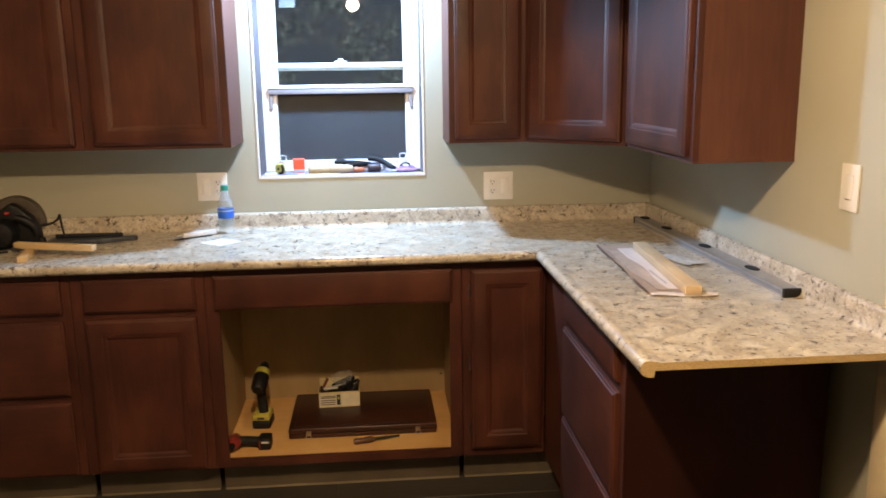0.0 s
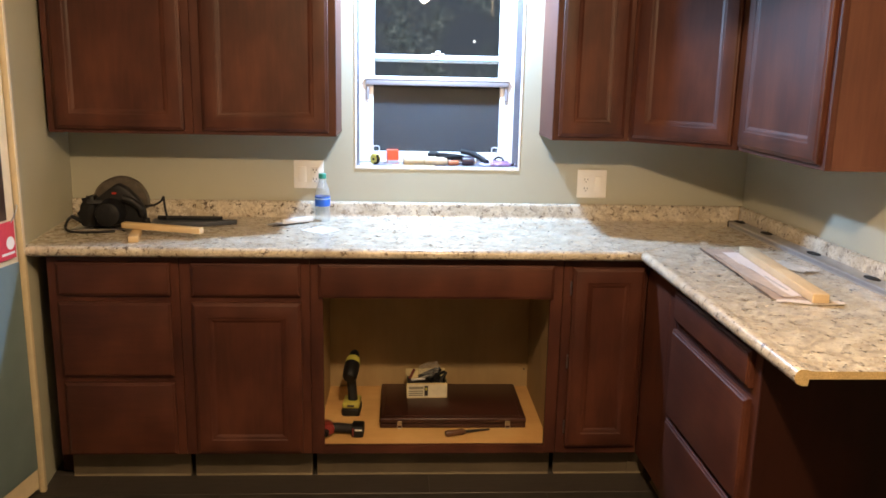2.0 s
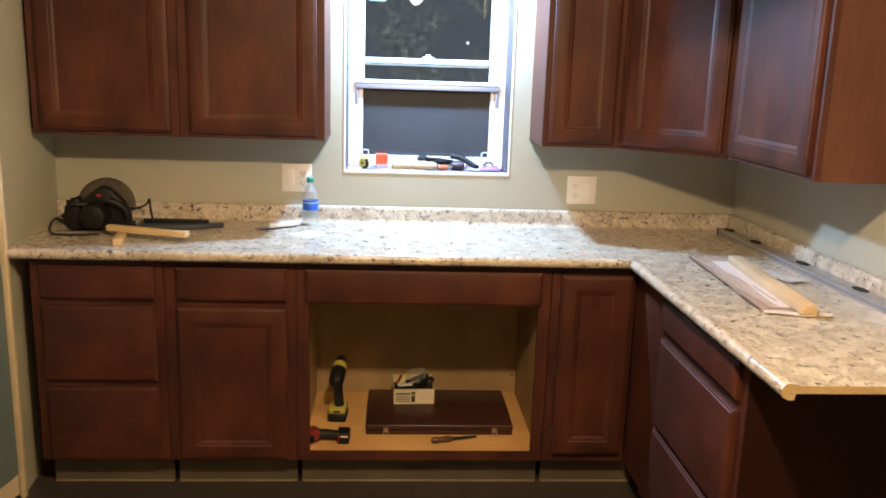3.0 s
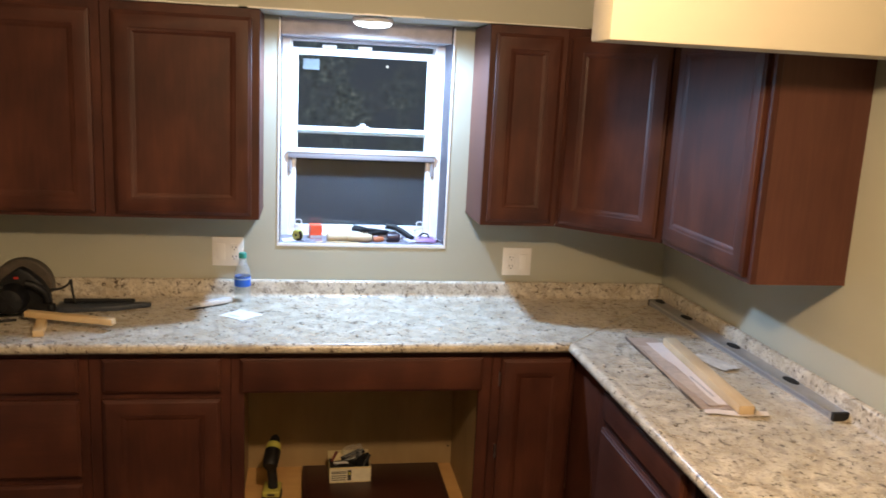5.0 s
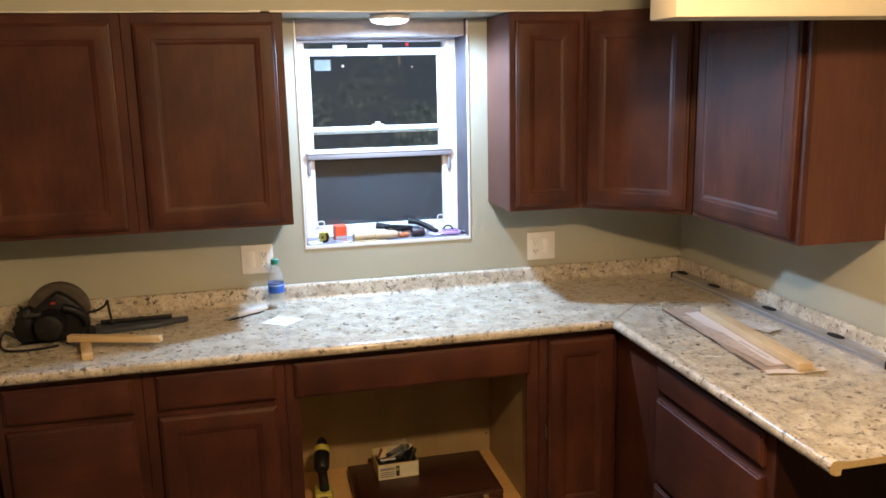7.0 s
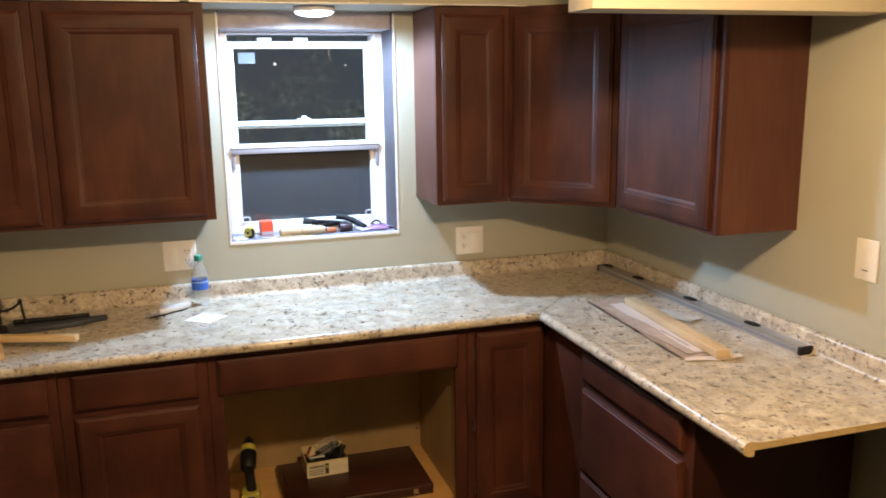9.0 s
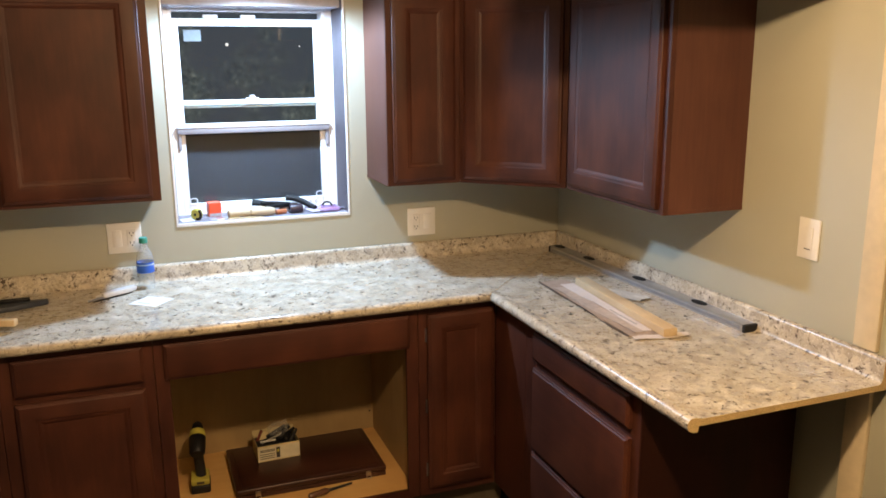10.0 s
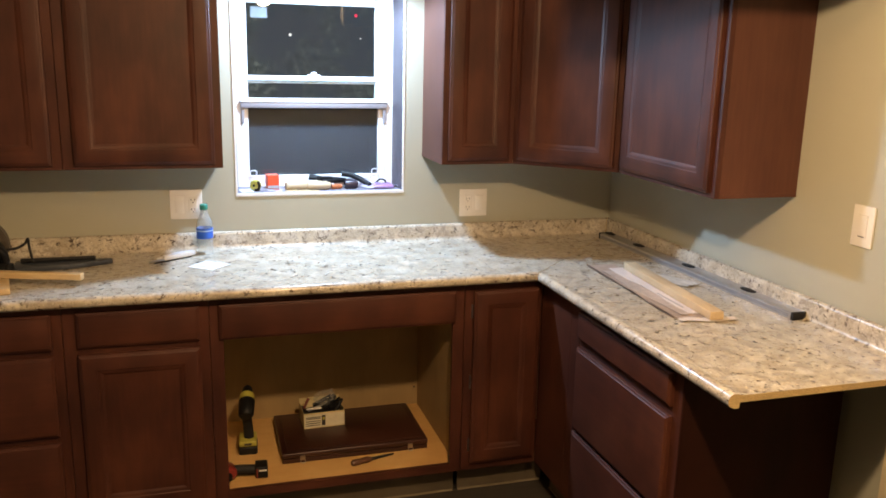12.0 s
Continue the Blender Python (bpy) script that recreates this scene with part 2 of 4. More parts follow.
def box(x0, y0, z0, x1, y1, z1, bevel=0.0, seg=2, bm=None):
    own = bmesh.new()
    bmesh.ops.create_cube(own, size=1)
    bmesh.ops.scale(own, vec=(x1 - x0, y1 - y0, z1 - z0), verts=own.verts)
    bmesh.ops.translate(own, vec=((x0 + x1) / 2, (y0 + y1) / 2, (z0 + z1) / 2), verts=own.verts)
    if bevel:
        bmesh.ops.bevel(own, geom=own.edges[:], offset=bevel, segments=seg, profile=0.5, affect="EDGES")
    if bm is None:
        return own
    return join(bm, own)


def join(bm, other, m=None):
    """Adds another bmesh to bm."""
    if m is not None:
        bmesh.ops.transform(other, matrix=m, verts=other.verts)
    made = {v: bm.verts.new(v.co) for v in other.verts}
    for f in other.faces:
        try:
            nf = bm.faces.new([made[v] for v in f.verts])
            nf.material_index = f.material_index
        except ValueError:
            pass
    other.free()
    return bm


def turned(profile, n=24, bm=None, m=None):
    """A turned solid round z from (radius, height) pairs."""
    own = bmesh.new()
    rings = []
    for r, z in profile:
        if r < 1e-6:
            rings.append([own.verts.new((0, 0, z))])
        else:
            rings.append([own.verts.new((r * math.cos(k * math.tau / n), r * math.sin(k * math.tau / n), z)) for k in range(n)])
    for a, b in zip(rings, rings[1:]):
        for k in range(n):
            q = [a[k % len(a)], a[(k + 1) % len(a)], b[(k + 1) % len(b)], b[k % len(b)]]
            q = list(dict.fromkeys(q))
            if len(q) > 2:
                own.faces.new(q)
    for ring in (rings[0], rings[-1]):
        if len(ring) > 1:
            own.faces.new(ring)
    if m is not None:
        bmesh.ops.transform(own, matrix=m, verts=own.verts)
    return own if bm is None else join(bm, own)


def rod(a, b, r, n=12, r2=None, bm=None):
    """A round bar from a to b."""
    a, b = Vector(a), Vector(b)
    d = b - a
    m = Matrix.Translation(a) @ d.to_track_quat("Z", "Y").to_matrix().to_4x4()
    h, r2 = d.length, r if r2 is None else r2
    e = min(r, r2) * 0.25
    return turned([(0, 0), (r - e, 0), (r, e), (r2, h - e), (r2 - e, h), (0, h)], n, bm, m)


def tube(points, r, n=8, bm=None):
    """A bent round bar along points, smoothed."""
    pts = [Vector(p) for p in points]
    fine = []
    for i in range(len(pts) - 1):
        p0, p1, p2, p3 = pts[max(i - 1, 0)], pts[i], pts[i + 1], pts[min(i + 2, len(pts) - 1)]
        for k in range(6):
            t = k / 6
            fine.append(0.5 * ((2 * p1) + (p2 - p0) * t + (2 * p0 - 5 * p1 + 4 * p2 - p3) * t * t + (3 * p1 - p0 - 3 * p2 + p3) * t ** 3))
    fine.append(pts[-1])
    own = bmesh.new()
    rings = []
    for i, p in enumerate(fine):
        d = (fine[min(i + 1, len(fine) - 1)] - fine[max(i - 1, 0)]).normalized()
        side = d.cross(Vector((0.13, 0.21, 1))).normalized()
        up = side.cross(d)
        rings.append([own.verts.new(p + r * (math.cos(k * math.tau / n) * side + math.sin(k * math.tau / n) * up)) for k in range(n)])
    for a, b in zip(rings, rings[1:]):
        for k in range(n):
            own.faces.new((a[k], a[(k + 1) % n], b[(k + 1) % n], b[k]))
    own.faces.new(rings[0])
    own.faces.new(rings[-1])
    return own if bm is None else join(bm, own)


def slab(outline, z0, z1, bevel=0.0, bm=None, m=None, seg=2):
    """A flat body with that outline in x and y."""
    own = bmesh.new()
    low = [own.verts.new((x, y, z0)) for x, y in outline]
    high = [own.verts.new((x, y, z1)) for x, y in outline]
    own.faces.new(low[::-1])
    own.faces.new(high)
    n = len(outline)
    for k in range(n):
        own.faces.new((low[k], low[(k + 1) % n], high[(k + 1) % n], high[k]))
    if bevel:
        bmesh.ops.bevel(own, geom=own.edges[:], offset=bevel, segments=seg, profile=0.5, affect="EDGES")
    if m is not None:
        bmesh.ops.transform(own, matrix=m, verts=own.verts)
    return own if bm is None else join(bm, own)


def rings_front(levels, w, h):
    """A front built from nested rectangles: (inset, depth towards the viewer at -y)."""
    bm = bmesh.new()
    last = None
    for inset, out in levels:
        x, z = w / 2 - inset, h / 2 - inset
        ring = [bm.verts.new((sx * x, -out, sz * z)) for sx, sz in ((-1, -1), (1, -1), (1, 1), (-1, 1))]
        if last:
            for k in range(4):
                bm.faces.new((last[k], last[(k + 1) % 4], ring[(k + 1) % 4], ring[k]))
        else:
            bm.faces.new(ring)
        last = ring
    bm.faces.new(last)
    return bm


# ---------------------------------------------------------------- cabinets: fronts
def drawer_front(parent, x0, x1, z0, z1, y=0.0):
    """A slab drawer front with a stepped and rounded edge."""
    w, h = x1 - x0, z1 - z0
    bm = rings_front([(0, 0), (0, 0.011), (0.0015, 0.013), (0.006, 0.0145), (0.009, 0.0180), (0.012, 0.019)], w, h)
    return part("drawer_front", bm, CHERRY_H, parent, m=pose((x0 + x1) / 2, y, (z0 + z1) / 2), smooth=25)


def cabinet_door(parent, x0, x1, z0, z1, y=0.0, m=None):
    """Stiles and rails with a moulded inner edge round a flat sunk panel."""
    w, h = x1 - x0, z1 - z0
    fw = 0.055
    base = m if m is not None else pose((x0 + x1) / 2, y, (z0 + z1) / 2)
    bm = bmesh.new()
    levels = [(0, 0), (0, 0.012), (0.002, 0.0145), (0.007, 0.016), (0.010, 0.0185), (0.013, 0.0195), (fw - 0.004, 0.0195), (fw, 0.0188), (fw + 0.003, 0.0165), (fw + 0.009, 0.0150), (fw + 0.015, 0.0112), (fw + 0.020, 0.0095), (fw + 0.020, 0.003)]
    last = None
    for inset, out in levels:
        x, z = w / 2 - inset, h / 2 - inset
        ring = [bm.verts.new((sx * x, -out, sz * z)) for sx, sz in ((-1, -1), (1, -1), (1, 1), (-1, 1))]
        if last:
            for k in range(4):
                f = bm.faces.new((last[k], last[(k + 1) % 4], ring[(k + 1) % 4], ring[k]))
                f.material_index = 1 if k in (0, 2) else 0
        first = ring if last is None else first
        last = ring
    bm.faces.new([bm.verts.new(v.co) for v in first])
    door = part("door", bm, (CHERRY, CHERRY_H), parent, m=base, smooth=22)
    iw, ih = w / 2 - fw - 0.0195, h / 2 - fw - 0.0195
    part("panel", box(-iw, -0.0094, -ih, iw, -0.0035, ih), CHERRY, door)
    return door


def face_frame(parent, w, z0, z1, left=0.036, right=0.036, rails=(), top=0.040, bottom=0.036):
    """Stiles and rails in front of the carcass; x from 0 to w, front at y = 0."""
    part("stile", box(0, 0, z0, left, 0.019, z1, 0.0012, 1), CHERRY, parent)
    part("stile", box(w - right, 0, z0, w, 0.019, z1, 0.0012, 1), CHERRY, parent)
    part("rail", box(left, 0.0005, z1 - top, w - right, 0.019, z1), CHERRY_H, parent)
    part("rail", box(left, 0.0005, z0, w - right, 0.019, z0 + bottom), CHERRY_H, parent)
    for z in rails:
        part("rail", box(left, 0.0005, z - 0.018, w - right, 0.019, z + 0.018), CHERRY_H, parent)


BASE_TOP, BASE_LOW, FACE = 0.876, 0.119, -0.61


def base_cabinet(x0, x1, label, rails=(), open_front=False, m=None, depth=0.60):
    """A base unit; local x along its face, y towards the wall."""
    w = x1 - x0
    cab = thing("base_cabinet", pose(x0, FACE, 0) if m is None else m, label, "cabinet", "base cabinets")
    low = 0.134 if open_front else BASE_LOW + 0.002
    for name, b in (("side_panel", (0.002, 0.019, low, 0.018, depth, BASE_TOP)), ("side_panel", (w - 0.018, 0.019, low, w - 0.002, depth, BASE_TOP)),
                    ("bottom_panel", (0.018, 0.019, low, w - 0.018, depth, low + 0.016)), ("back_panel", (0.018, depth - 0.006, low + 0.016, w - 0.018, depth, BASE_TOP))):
        # sides and back get the maple that has shade painted in
        inside = MAPLE if name == "bottom_panel" else SHADED_MAPLE
        part(name, box(*b), inside, cab, ("pale maple board" if inside is MAPLE else "maple board darkened for the shade inside") if open_front else "")
    face_frame(cab, w, BASE_LOW, BASE_TOP, left=0.045, right=0.043, rails=rails, bottom=0.031)
    kick = box(0.010, 0.066, 0.004, w - 0.006, 0.080, BASE_LOW + 0.001, 0.001, 1)
    part("toe_kick", kick, KICK, cab, "unfinished brown toe board")
    part("shoe_strip", box(0.012, 0.060, 0.0, w - 0.008, 0.0655, 0.007, 0.001, 1), SHOE, cab, "pale strip along the floor")
    return cab


# ---------------------------------------------------------------- structure
XR, XL = 1.815, -1.048          # right wall, left wall at the back corner
WX0, WX1, WZ0, WZ1 = 0.134, 0.821, 1.127, 2.028
CEIL = 2.42

structure("floor", box(-4.2, -5.2, -0.10, 3.2, 0.30, -0.004), FLOOR, "dark floor below the planks", "floor")
structure("ceiling", box(-4.2, -5.2, CEIL, 3.2, 0.30, CEIL + 0.1), CREAM, "plain cream painted ceiling", "ceiling")

bm = box(-4.2, 0.0, 0, WX0, 0.30, CEIL)
box(WX1, 0.0, 0, 3.2, 0.30, CEIL, bm=bm)
box(WX0, 0.0, 0, WX1, 0.30, WZ0, bm=bm)
box(WX0, 0.0, WZ1, WX1, 0.30, CEIL, bm=bm)
structure("wall_north", bm, SAGE, "sage green painted kitchen wall with a window", "wall")

structure("wall_east", box(XR, -5.2, 0, XR + 0.14, 0.0, CEIL), SAGE, "sage green painted side wall", "wall")
# the short side wall leans out of square
bm = slab([(XL, 0.0), (-0.973, -0.655), (-1.112, -0.655), (-1.168, 0.0)], 0, CEIL)
structure("wall_west", bm, SAGE, "short sage green wall beside the counter", "wall")
structure("wall_south", box(-4.2, -5.3, 0, 3.2, -5.2, CEIL), TAN, "plain tan wall behind", "wall")
structure("wall_far_west", box(-4.3, -5.2, 0, -4.2, 0.0, CEIL), TAN, "plain tan wall of the next room", "wall")

# soffit over the wall cabinets, with its scuffed lower edge
bm = box(XL + 0.02, -0.322, 2.032, XR, 0.0, CEIL, 0.003, 1)
structure("soffit", bm, SAGE, "painted soffit above the wall cabinets", "soffit")
bm = bmesh.new()
rnd = random.Random(4)
x = -0.98
while x < 1.25:
    w = rnd.uniform(0.03, 0.16)
    box(x, -0.3240, 2.0285 + rnd.uniform(0, 0.0015), min(x + w, 1.27), -0.3215, 2.0325 + rnd.uniform(0, 0.0035), bm=bm)
    x += w + rnd.choice((0.0, 0.0, 0.0, 0.03))
structure("soffit_edge_tape", bm, PLATE, "torn white caulk line under the soffit", "trim")
bm = box(1.49, -1.224, 2.032, XR, -0.322, CEIL, 0.003, 1)
structure("soffit_side", bm, SAGE, "painted soffit above the side cabinet", "soffit")
bm = box(0.906, -1.552, 1.918, XR, -1.422, CEIL, 0.004, 2)
structure("header_beam", bm, BUFF, "buff painted hanging header with rounded corners", "beam")

# window lining: sides, sill, raw header board and the white corner beads
bm = box(WX1 - 0.004, 0.002, WZ0, WX1 + 0.001, 0.185, WZ1, 0.001, 1)
box(WX0 - 0.001, 0.002, WZ0, WX0 + 0.004, 0.185, WZ1, 0.001, 1, bm=bm)
structure("window_lining", bm, PRIMER, "grey primed window reveal", "window lining")
structure("window_sill", box(WX0, 0.0, WZ0 - 0.001, WX1, 0.20, WZ0 + 0.006, 0.001, 1), plain("dusty_primed_sill", (0.21, 0.195, 0.225), 0.6, vary=0.3, scale=22), "grey dusty window sill", "window sill")
structure("header_board", box(WX0 + 0.002, 0.030, 1.962, WX1 - 0.002, 0.19, WZ1, 0.003, 1), RAWHEAD, "weathered raw board over the window", "board")
bm = box(WX0 - 0.006, -0.003, WZ0 - 0.006, WX1 + 0.006, 0.004, WZ0 + 0.0065, 0.001, 1)
box(WX1 - 0.002, -0.003, WZ0 + 0.0065, WX1 + 0.006, 0.004, 2.024, 0.001, 1, bm=bm)
box(WX0 - 0.006, -0.003, WZ0 + 0.0065, WX0 + 0.002, 0.004, 2.024, 0.001, 1, bm=bm)
structure("trim", bm, VINYL, "white corner bead round the window opening", "trim")

# door casings at both ends
bm = box(-0.983, -0.673, 0, -0.961, -0.652, 2.12, 0.004, 2)
structure("casing_west", bm, TRIM, "cream painted door casing", "casing")
bm = box(XR - 0.014, -1.792, 0.984, XR + 0.002, -1.715, 2.12, 0.004, 2)
box(XR - 0.014, -1.792, 0, XR + 0.002, -1.715, 0.877, 0.004, 2, bm=bm)
structure("casing_east", bm, TRIM, "cream painted casing on the side wall", "casing")

# ---------------------------------------------------------------- window
win = tagged(new("window_1"), "white double-hung window, night outside", "window", kind="structure")
WY = 0.185
bm = box(WX0, WY, WZ0, 0.170, 0.290, 1.965, 0.003, 1)
box(0.785, WY, WZ0, WX1, 0.290, 1.965, 0.003, 1, bm=bm)
box(0.170, WY, WZ0, 0.785, 0.290, 1.140, 0.003, 1, bm=bm)
box(0.170, WY, 1.950, 0.785, 0.290, 1.965, 0.003, 1, bm=bm)
box(0.160, WY + 0.02, 1.13, 0.178, 0.28, 1.95, 0.002, 1, bm=bm)
box(0.777, WY + 0.02, 1.13, 0.795, 0.28, 1.95, 0.002, 1, bm=bm)
part("window_frame", bm, VINYL, win)


def sash(x0, x1, z0, z1, y, side, low, high, name, lean):
    """One sash; its pane sits slightly out of plumb."""
    bm = box(x0, y, z0, x0 + side, y + 0.034, z1, 0.003, 2)
    box(x1 - side, y, z0, x1, y + 0.034, z1, 0.003, 2, bm=bm)
    box(x0 + side, y, z0, x1 - side, y + 0.034, z0 + low, 0.003, 2, bm=bm)
    box(x0 + side, y, z1 - high, x1 - side, y + 0.034, z1, 0.003, 2, bm=bm)
    s = part(name, bm, VINYL, win)
    mid = (z0 + low + z1 - high) / 2
    half = (z1 - high - z0 - low) / 2 + 0.004
    pane = part("pane", box(x0 + side - 0.004, -0.002, -half, x1 - side + 0.004, 0.002, half), PANE, s, m=pose(0, y + 0.017, mid, lean, 0, 0))
    pane.visible_shadow = False
    return s


lower = sash(0.172, 0.783, 1.134, 1.505, 0.200, 0.026, 0.042, 0.022, "lower_sash", -0.6)
upper = sash(0.172, 0.783, 1.470, 1.925, 0.240, 0.030, 0.020, 0.030, "upper_sash", -0.6)
# the grey rail that juts out in front, with an ear at each end
bm = box(0.166, 0.168, 1.466, 0.790, 0.200, 1.490, 0.004, 2)
box(0.167, 0.176, 1.402, 0.181, 0.199, 1.468, 0.003, 1, bm=bm)
box(0.775, 0.176, 1.402, 0.789, 0.199, 1.468, 0.003, 1, bm=bm)
part("meeting_rail", bm, RAIL_GREY, lower, "grey jutting meeting rail")
part("rail_cap", box(0.164, 0.164, 1.490, 0.792, 0.200, 1.500, 0.003, 2), VINYL, lower)
part("check_rail", box(0.200, 0.226, 1.580, 0.755, 0.242, 1.599, 0.003, 2), VINYL, upper)
part("screen_rail", box(0.200, 0.262, 1.566, 0.755, 0.272, 1.583, 0.002, 1), plain("pale_green_tinted_rail", (0.42, 0.50, 0.50), 0.4, vary=0.05), upper, "pale tinted rail behind the glass")
bm = box(0.452, 0.212, 1.599, 0.506, 0.236, 1.606, 0.003, 2)
turned([(0, 0.0), (0.012, 0.0), (0.012, 0.010), (0, 0.012)], 16, bm, pose(0.479, 0.224, 1.605))
part("sash_lock", bm, VINYL, upper)
for x in (0.330, 0.480):
    part("top_latch", box(x - 0.030, 0.226, 1.925, x + 0.030, 0.246, 1.940, 0.004, 2), VINYL, upper)
for x in (0.212, 0.740):
    bm = tube([(x - 0.012, 0.194, 1.176), (x - 0.012, 0.188, 1.198), (x + 0.012, 0.188, 1.198), (x + 0.012, 0.194, 1.176)], 0.0022, 6)
    part("tilt_latch", bm, VINYL, lower)
part("screen", box(0.1965, 0.2236, 1.1745, 0.7585, 0.2262, 1.4845), SCREEN, lower, "grey screen close behind the pane")
part("sticker", box(0.222, 0.2525, 1.835, 0.290, 0.2535, 1.880), plain("grey_sticker", (0.10, 0.115, 0.12), 0.6), upper, "white factory sticker")

# ---------------------------------------------------------------- base cabinets
cab = base_cabinet(-0.917, -0.462, "dark cherry base cabinet with three drawers", rails=(0.720, 0.418))
for z0, z1 in ((0.732, 0.853), (0.430, 0.708), (0.124, 0.406)):
    drawer_front(cab, 0.034, 0.426, z0, z1)
# dark strip added where there is only a shaded gap by the wall
part("filler", box(-0.046, 0.110, 0.0, 0.0015, 0.126, BASE_TOP), SHADED_VENEER, cab, "dark strip put in for the shaded gap")
cab = base_cabinet(-0.460, -0.001, "dark cherry base cabinet with one drawer and a door", rails=(0.720,))
drawer_front(cab, 0.043, 0.428, 0.732, 0.853)
cabinet_door(cab, 0.041, 0.428, 0.127, 0.709)
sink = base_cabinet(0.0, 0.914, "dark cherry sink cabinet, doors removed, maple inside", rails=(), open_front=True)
part("rail", box(0.045, 0.0005, 0.728, 0.871, 0.019, 0.768), CHERRY_H, sink)
drawer_front(sink, 0.031, 0.880, 0.728, 0.853)
cab = base_cabinet(0.916, 1.225, "dark cherry corner base cabinet with a door", m=None)
cabinet_door(cab, 0.033, 0.296, 0.150, 0.847)
part("toe_kick", box(0.3035, 0.066, 0.004, 0.372, 0.080, BASE_LOW + 0.001, 0.001, 1), KICK, cab, "unfinished brown toe board")
part("shoe_strip", box(0.3015, 0.060, 0.0, 0.366, 0.0655, 0.007, 0.001, 1), SHOE, cab, "pale strip along the floor")
for z in (0.23, 0.49, 0.77):
    part("hinge", box(0.026, -0.008, z - 0.030, 0.0305, 0.002, z + 0.025, 0.002, 1), STEEL, cab, "bright steel hinge")
# run along the side wall: local x goes along -y of the room
SIDE = Matrix.Translation((1.229, -0.6105, 0)) @ pose(0, 0, 0, 0, 0, -90)
cab = base_cabinet(0, 0.962, "dark cherry drawer cabinet at the counter's end", rails=(0.737, 0.412), m=SIDE, depth=0.534)
part("filler", box(-0.004, -0.001, BASE_LOW, 0.258, 0.018, BASE_TOP, 0.001, 1), CHERRY, cab, "plain cherry corner filler")
part("stile", box(0.2585, -0.0012, BASE_LOW, 0.330, 0.018, BASE_TOP, 0.0015, 1), CHERRY, cab)
for z0, z1 in ((0.752, 0.853), (0.424, 0.722), (0.124, 0.410)):
    drawer_front(cab, 0.335, 0.9225, z0, z1)
# shade under the counter's overhang is put into this panel's colour
part("end_panel", box(0.9625, 0.0, 0.0, 0.9690, 0.536, BASE_TOP, 0.001, 1), SHADED_VENEER, cab, "cherry veneer end panel, darkened for its shade")


# ---------------------------------------------------------------- wall cabinets
UZ0, UZ1 = 1.278, 2.027


def wall_cabinet(w, m, label, depth=0.286):
    cab = thing("wall_cabinet", m, label, "cabinet", "wall cabinets")
    body = box(0.001, 0.019, UZ0 + 0.012, w - 0.001, 0.019 + depth, UZ1)
    part("body", body, CHERRY_SIDE, cab)
    part("skirt", box(0.0, 0.018, UZ0, 0.012, 0.019 + depth, UZ0 + 0.0125), CHERRY_SIDE, cab)
    part("skirt", box(w - 0.012, 0.018, UZ0, w, 0.019 + depth, UZ0 + 0.0125), CHERRY_SIDE, cab)
    face_frame(cab, w, UZ0, UZ1)
    return cab


UY = -0.305
cab = wall_cabinet(0.534, pose(-0.998, UY, 0), "dark cherry wall cabinet with one recessed-panel door")
cabinet_door(cab, 0.030, 0.504, UZ0 + 0.016, UZ1 - 0.030)
cab = wall_cabinet(0.536, pose(-0.462, UY, 0), "dark cherry wall cabinet next to the window")
cabinet_door(cab, 0.037, 0.508, UZ0 + 0.016, UZ1 - 0.030)
cab = wall_cabinet(0.298, pose(0.905, UY, 0), "narrow dark cherry wall cabinet beside the window")
cabinet_door(cab, 0.022, 0.276, UZ0 + 0.016, UZ1 - 0.030)
cab = wall_cabinet(0.606, Matrix.Translation((1.513, -0.618, 0)) @ pose(0, 0, 0, 0, 0, -90), "cherry wall cabinet on the side wall, bare end panel")
cabinet_door(cab, 0.020, 0.580, UZ0 + 0.016, UZ1 - 0.030)

# diagonal corner unit
cab = thing("corner_cabinet", pose(0, 0, 0), "dark cherry diagonal corner wall cabinet", "cabinet", "wall cabinets")
bm = slab([(1.206, 0.0), (1.206, -0.292), (1.504, -0.600), (XR, -0.600), (XR, 0.0)], UZ0 + 0.012, UZ1)
part("body", bm, CHERRY_SIDE, cab)
DIAG = Matrix.Translation((1.2035, -0.3045, 0)) @ pose(0, 0, 0, 0, 0, -45)
fr = part("face_frame", box(0.0, 0.0, UZ0, 0.434, 0.016, UZ1, 0.001, 1), CHERRY, cab, m=DIAG)
cabinet_door(cab, 0, 0.396, 0, UZ1 - UZ0 - 0.046, m=DIAG @ pose(0.217, 0, (UZ0 + UZ1 - 0.014) / 2))

# ---------------------------------------------------------------- countertop
TOP = 0.914


def counter_profile():
    """(distance from the wall, height): splash, cove, flat top, raised rounded nose, underside."""
    pts = [(0.002, TOP - 0.018), (0.002, 0.974), (0.004, 0.979), (0.010, 0.982), (0.018, 0.981), (0.023, 0.977), (0.025, 0.970)]
    pts += [(0.026, 0.930), (0.028, 0.921), (0.033, 0.916), (0.042, TOP - 0.001)]
    pts += [(0.150, TOP - 0.002), (0.400, TOP - 0.002), (0.600, TOP - 0.002), (0.612, TOP - 0.001), (0.622, TOP + 0.002)]
    for k in range(9):
        a = radians(100 - k * 19)
        pts.append((0.632 + 0.0180 * math.cos(a), TOP - 0.0155 + 0.0185 * math.sin(a)))
    pts += [(0.636, 0.881), (0.632, 0.879), (0.618, 0.879), (0.616, TOP - 0.020)]
    return pts


counter = thing("countertop", pose(0, 0, 0), "cream and brown speckled laminate countertop with backsplash", "countertop")


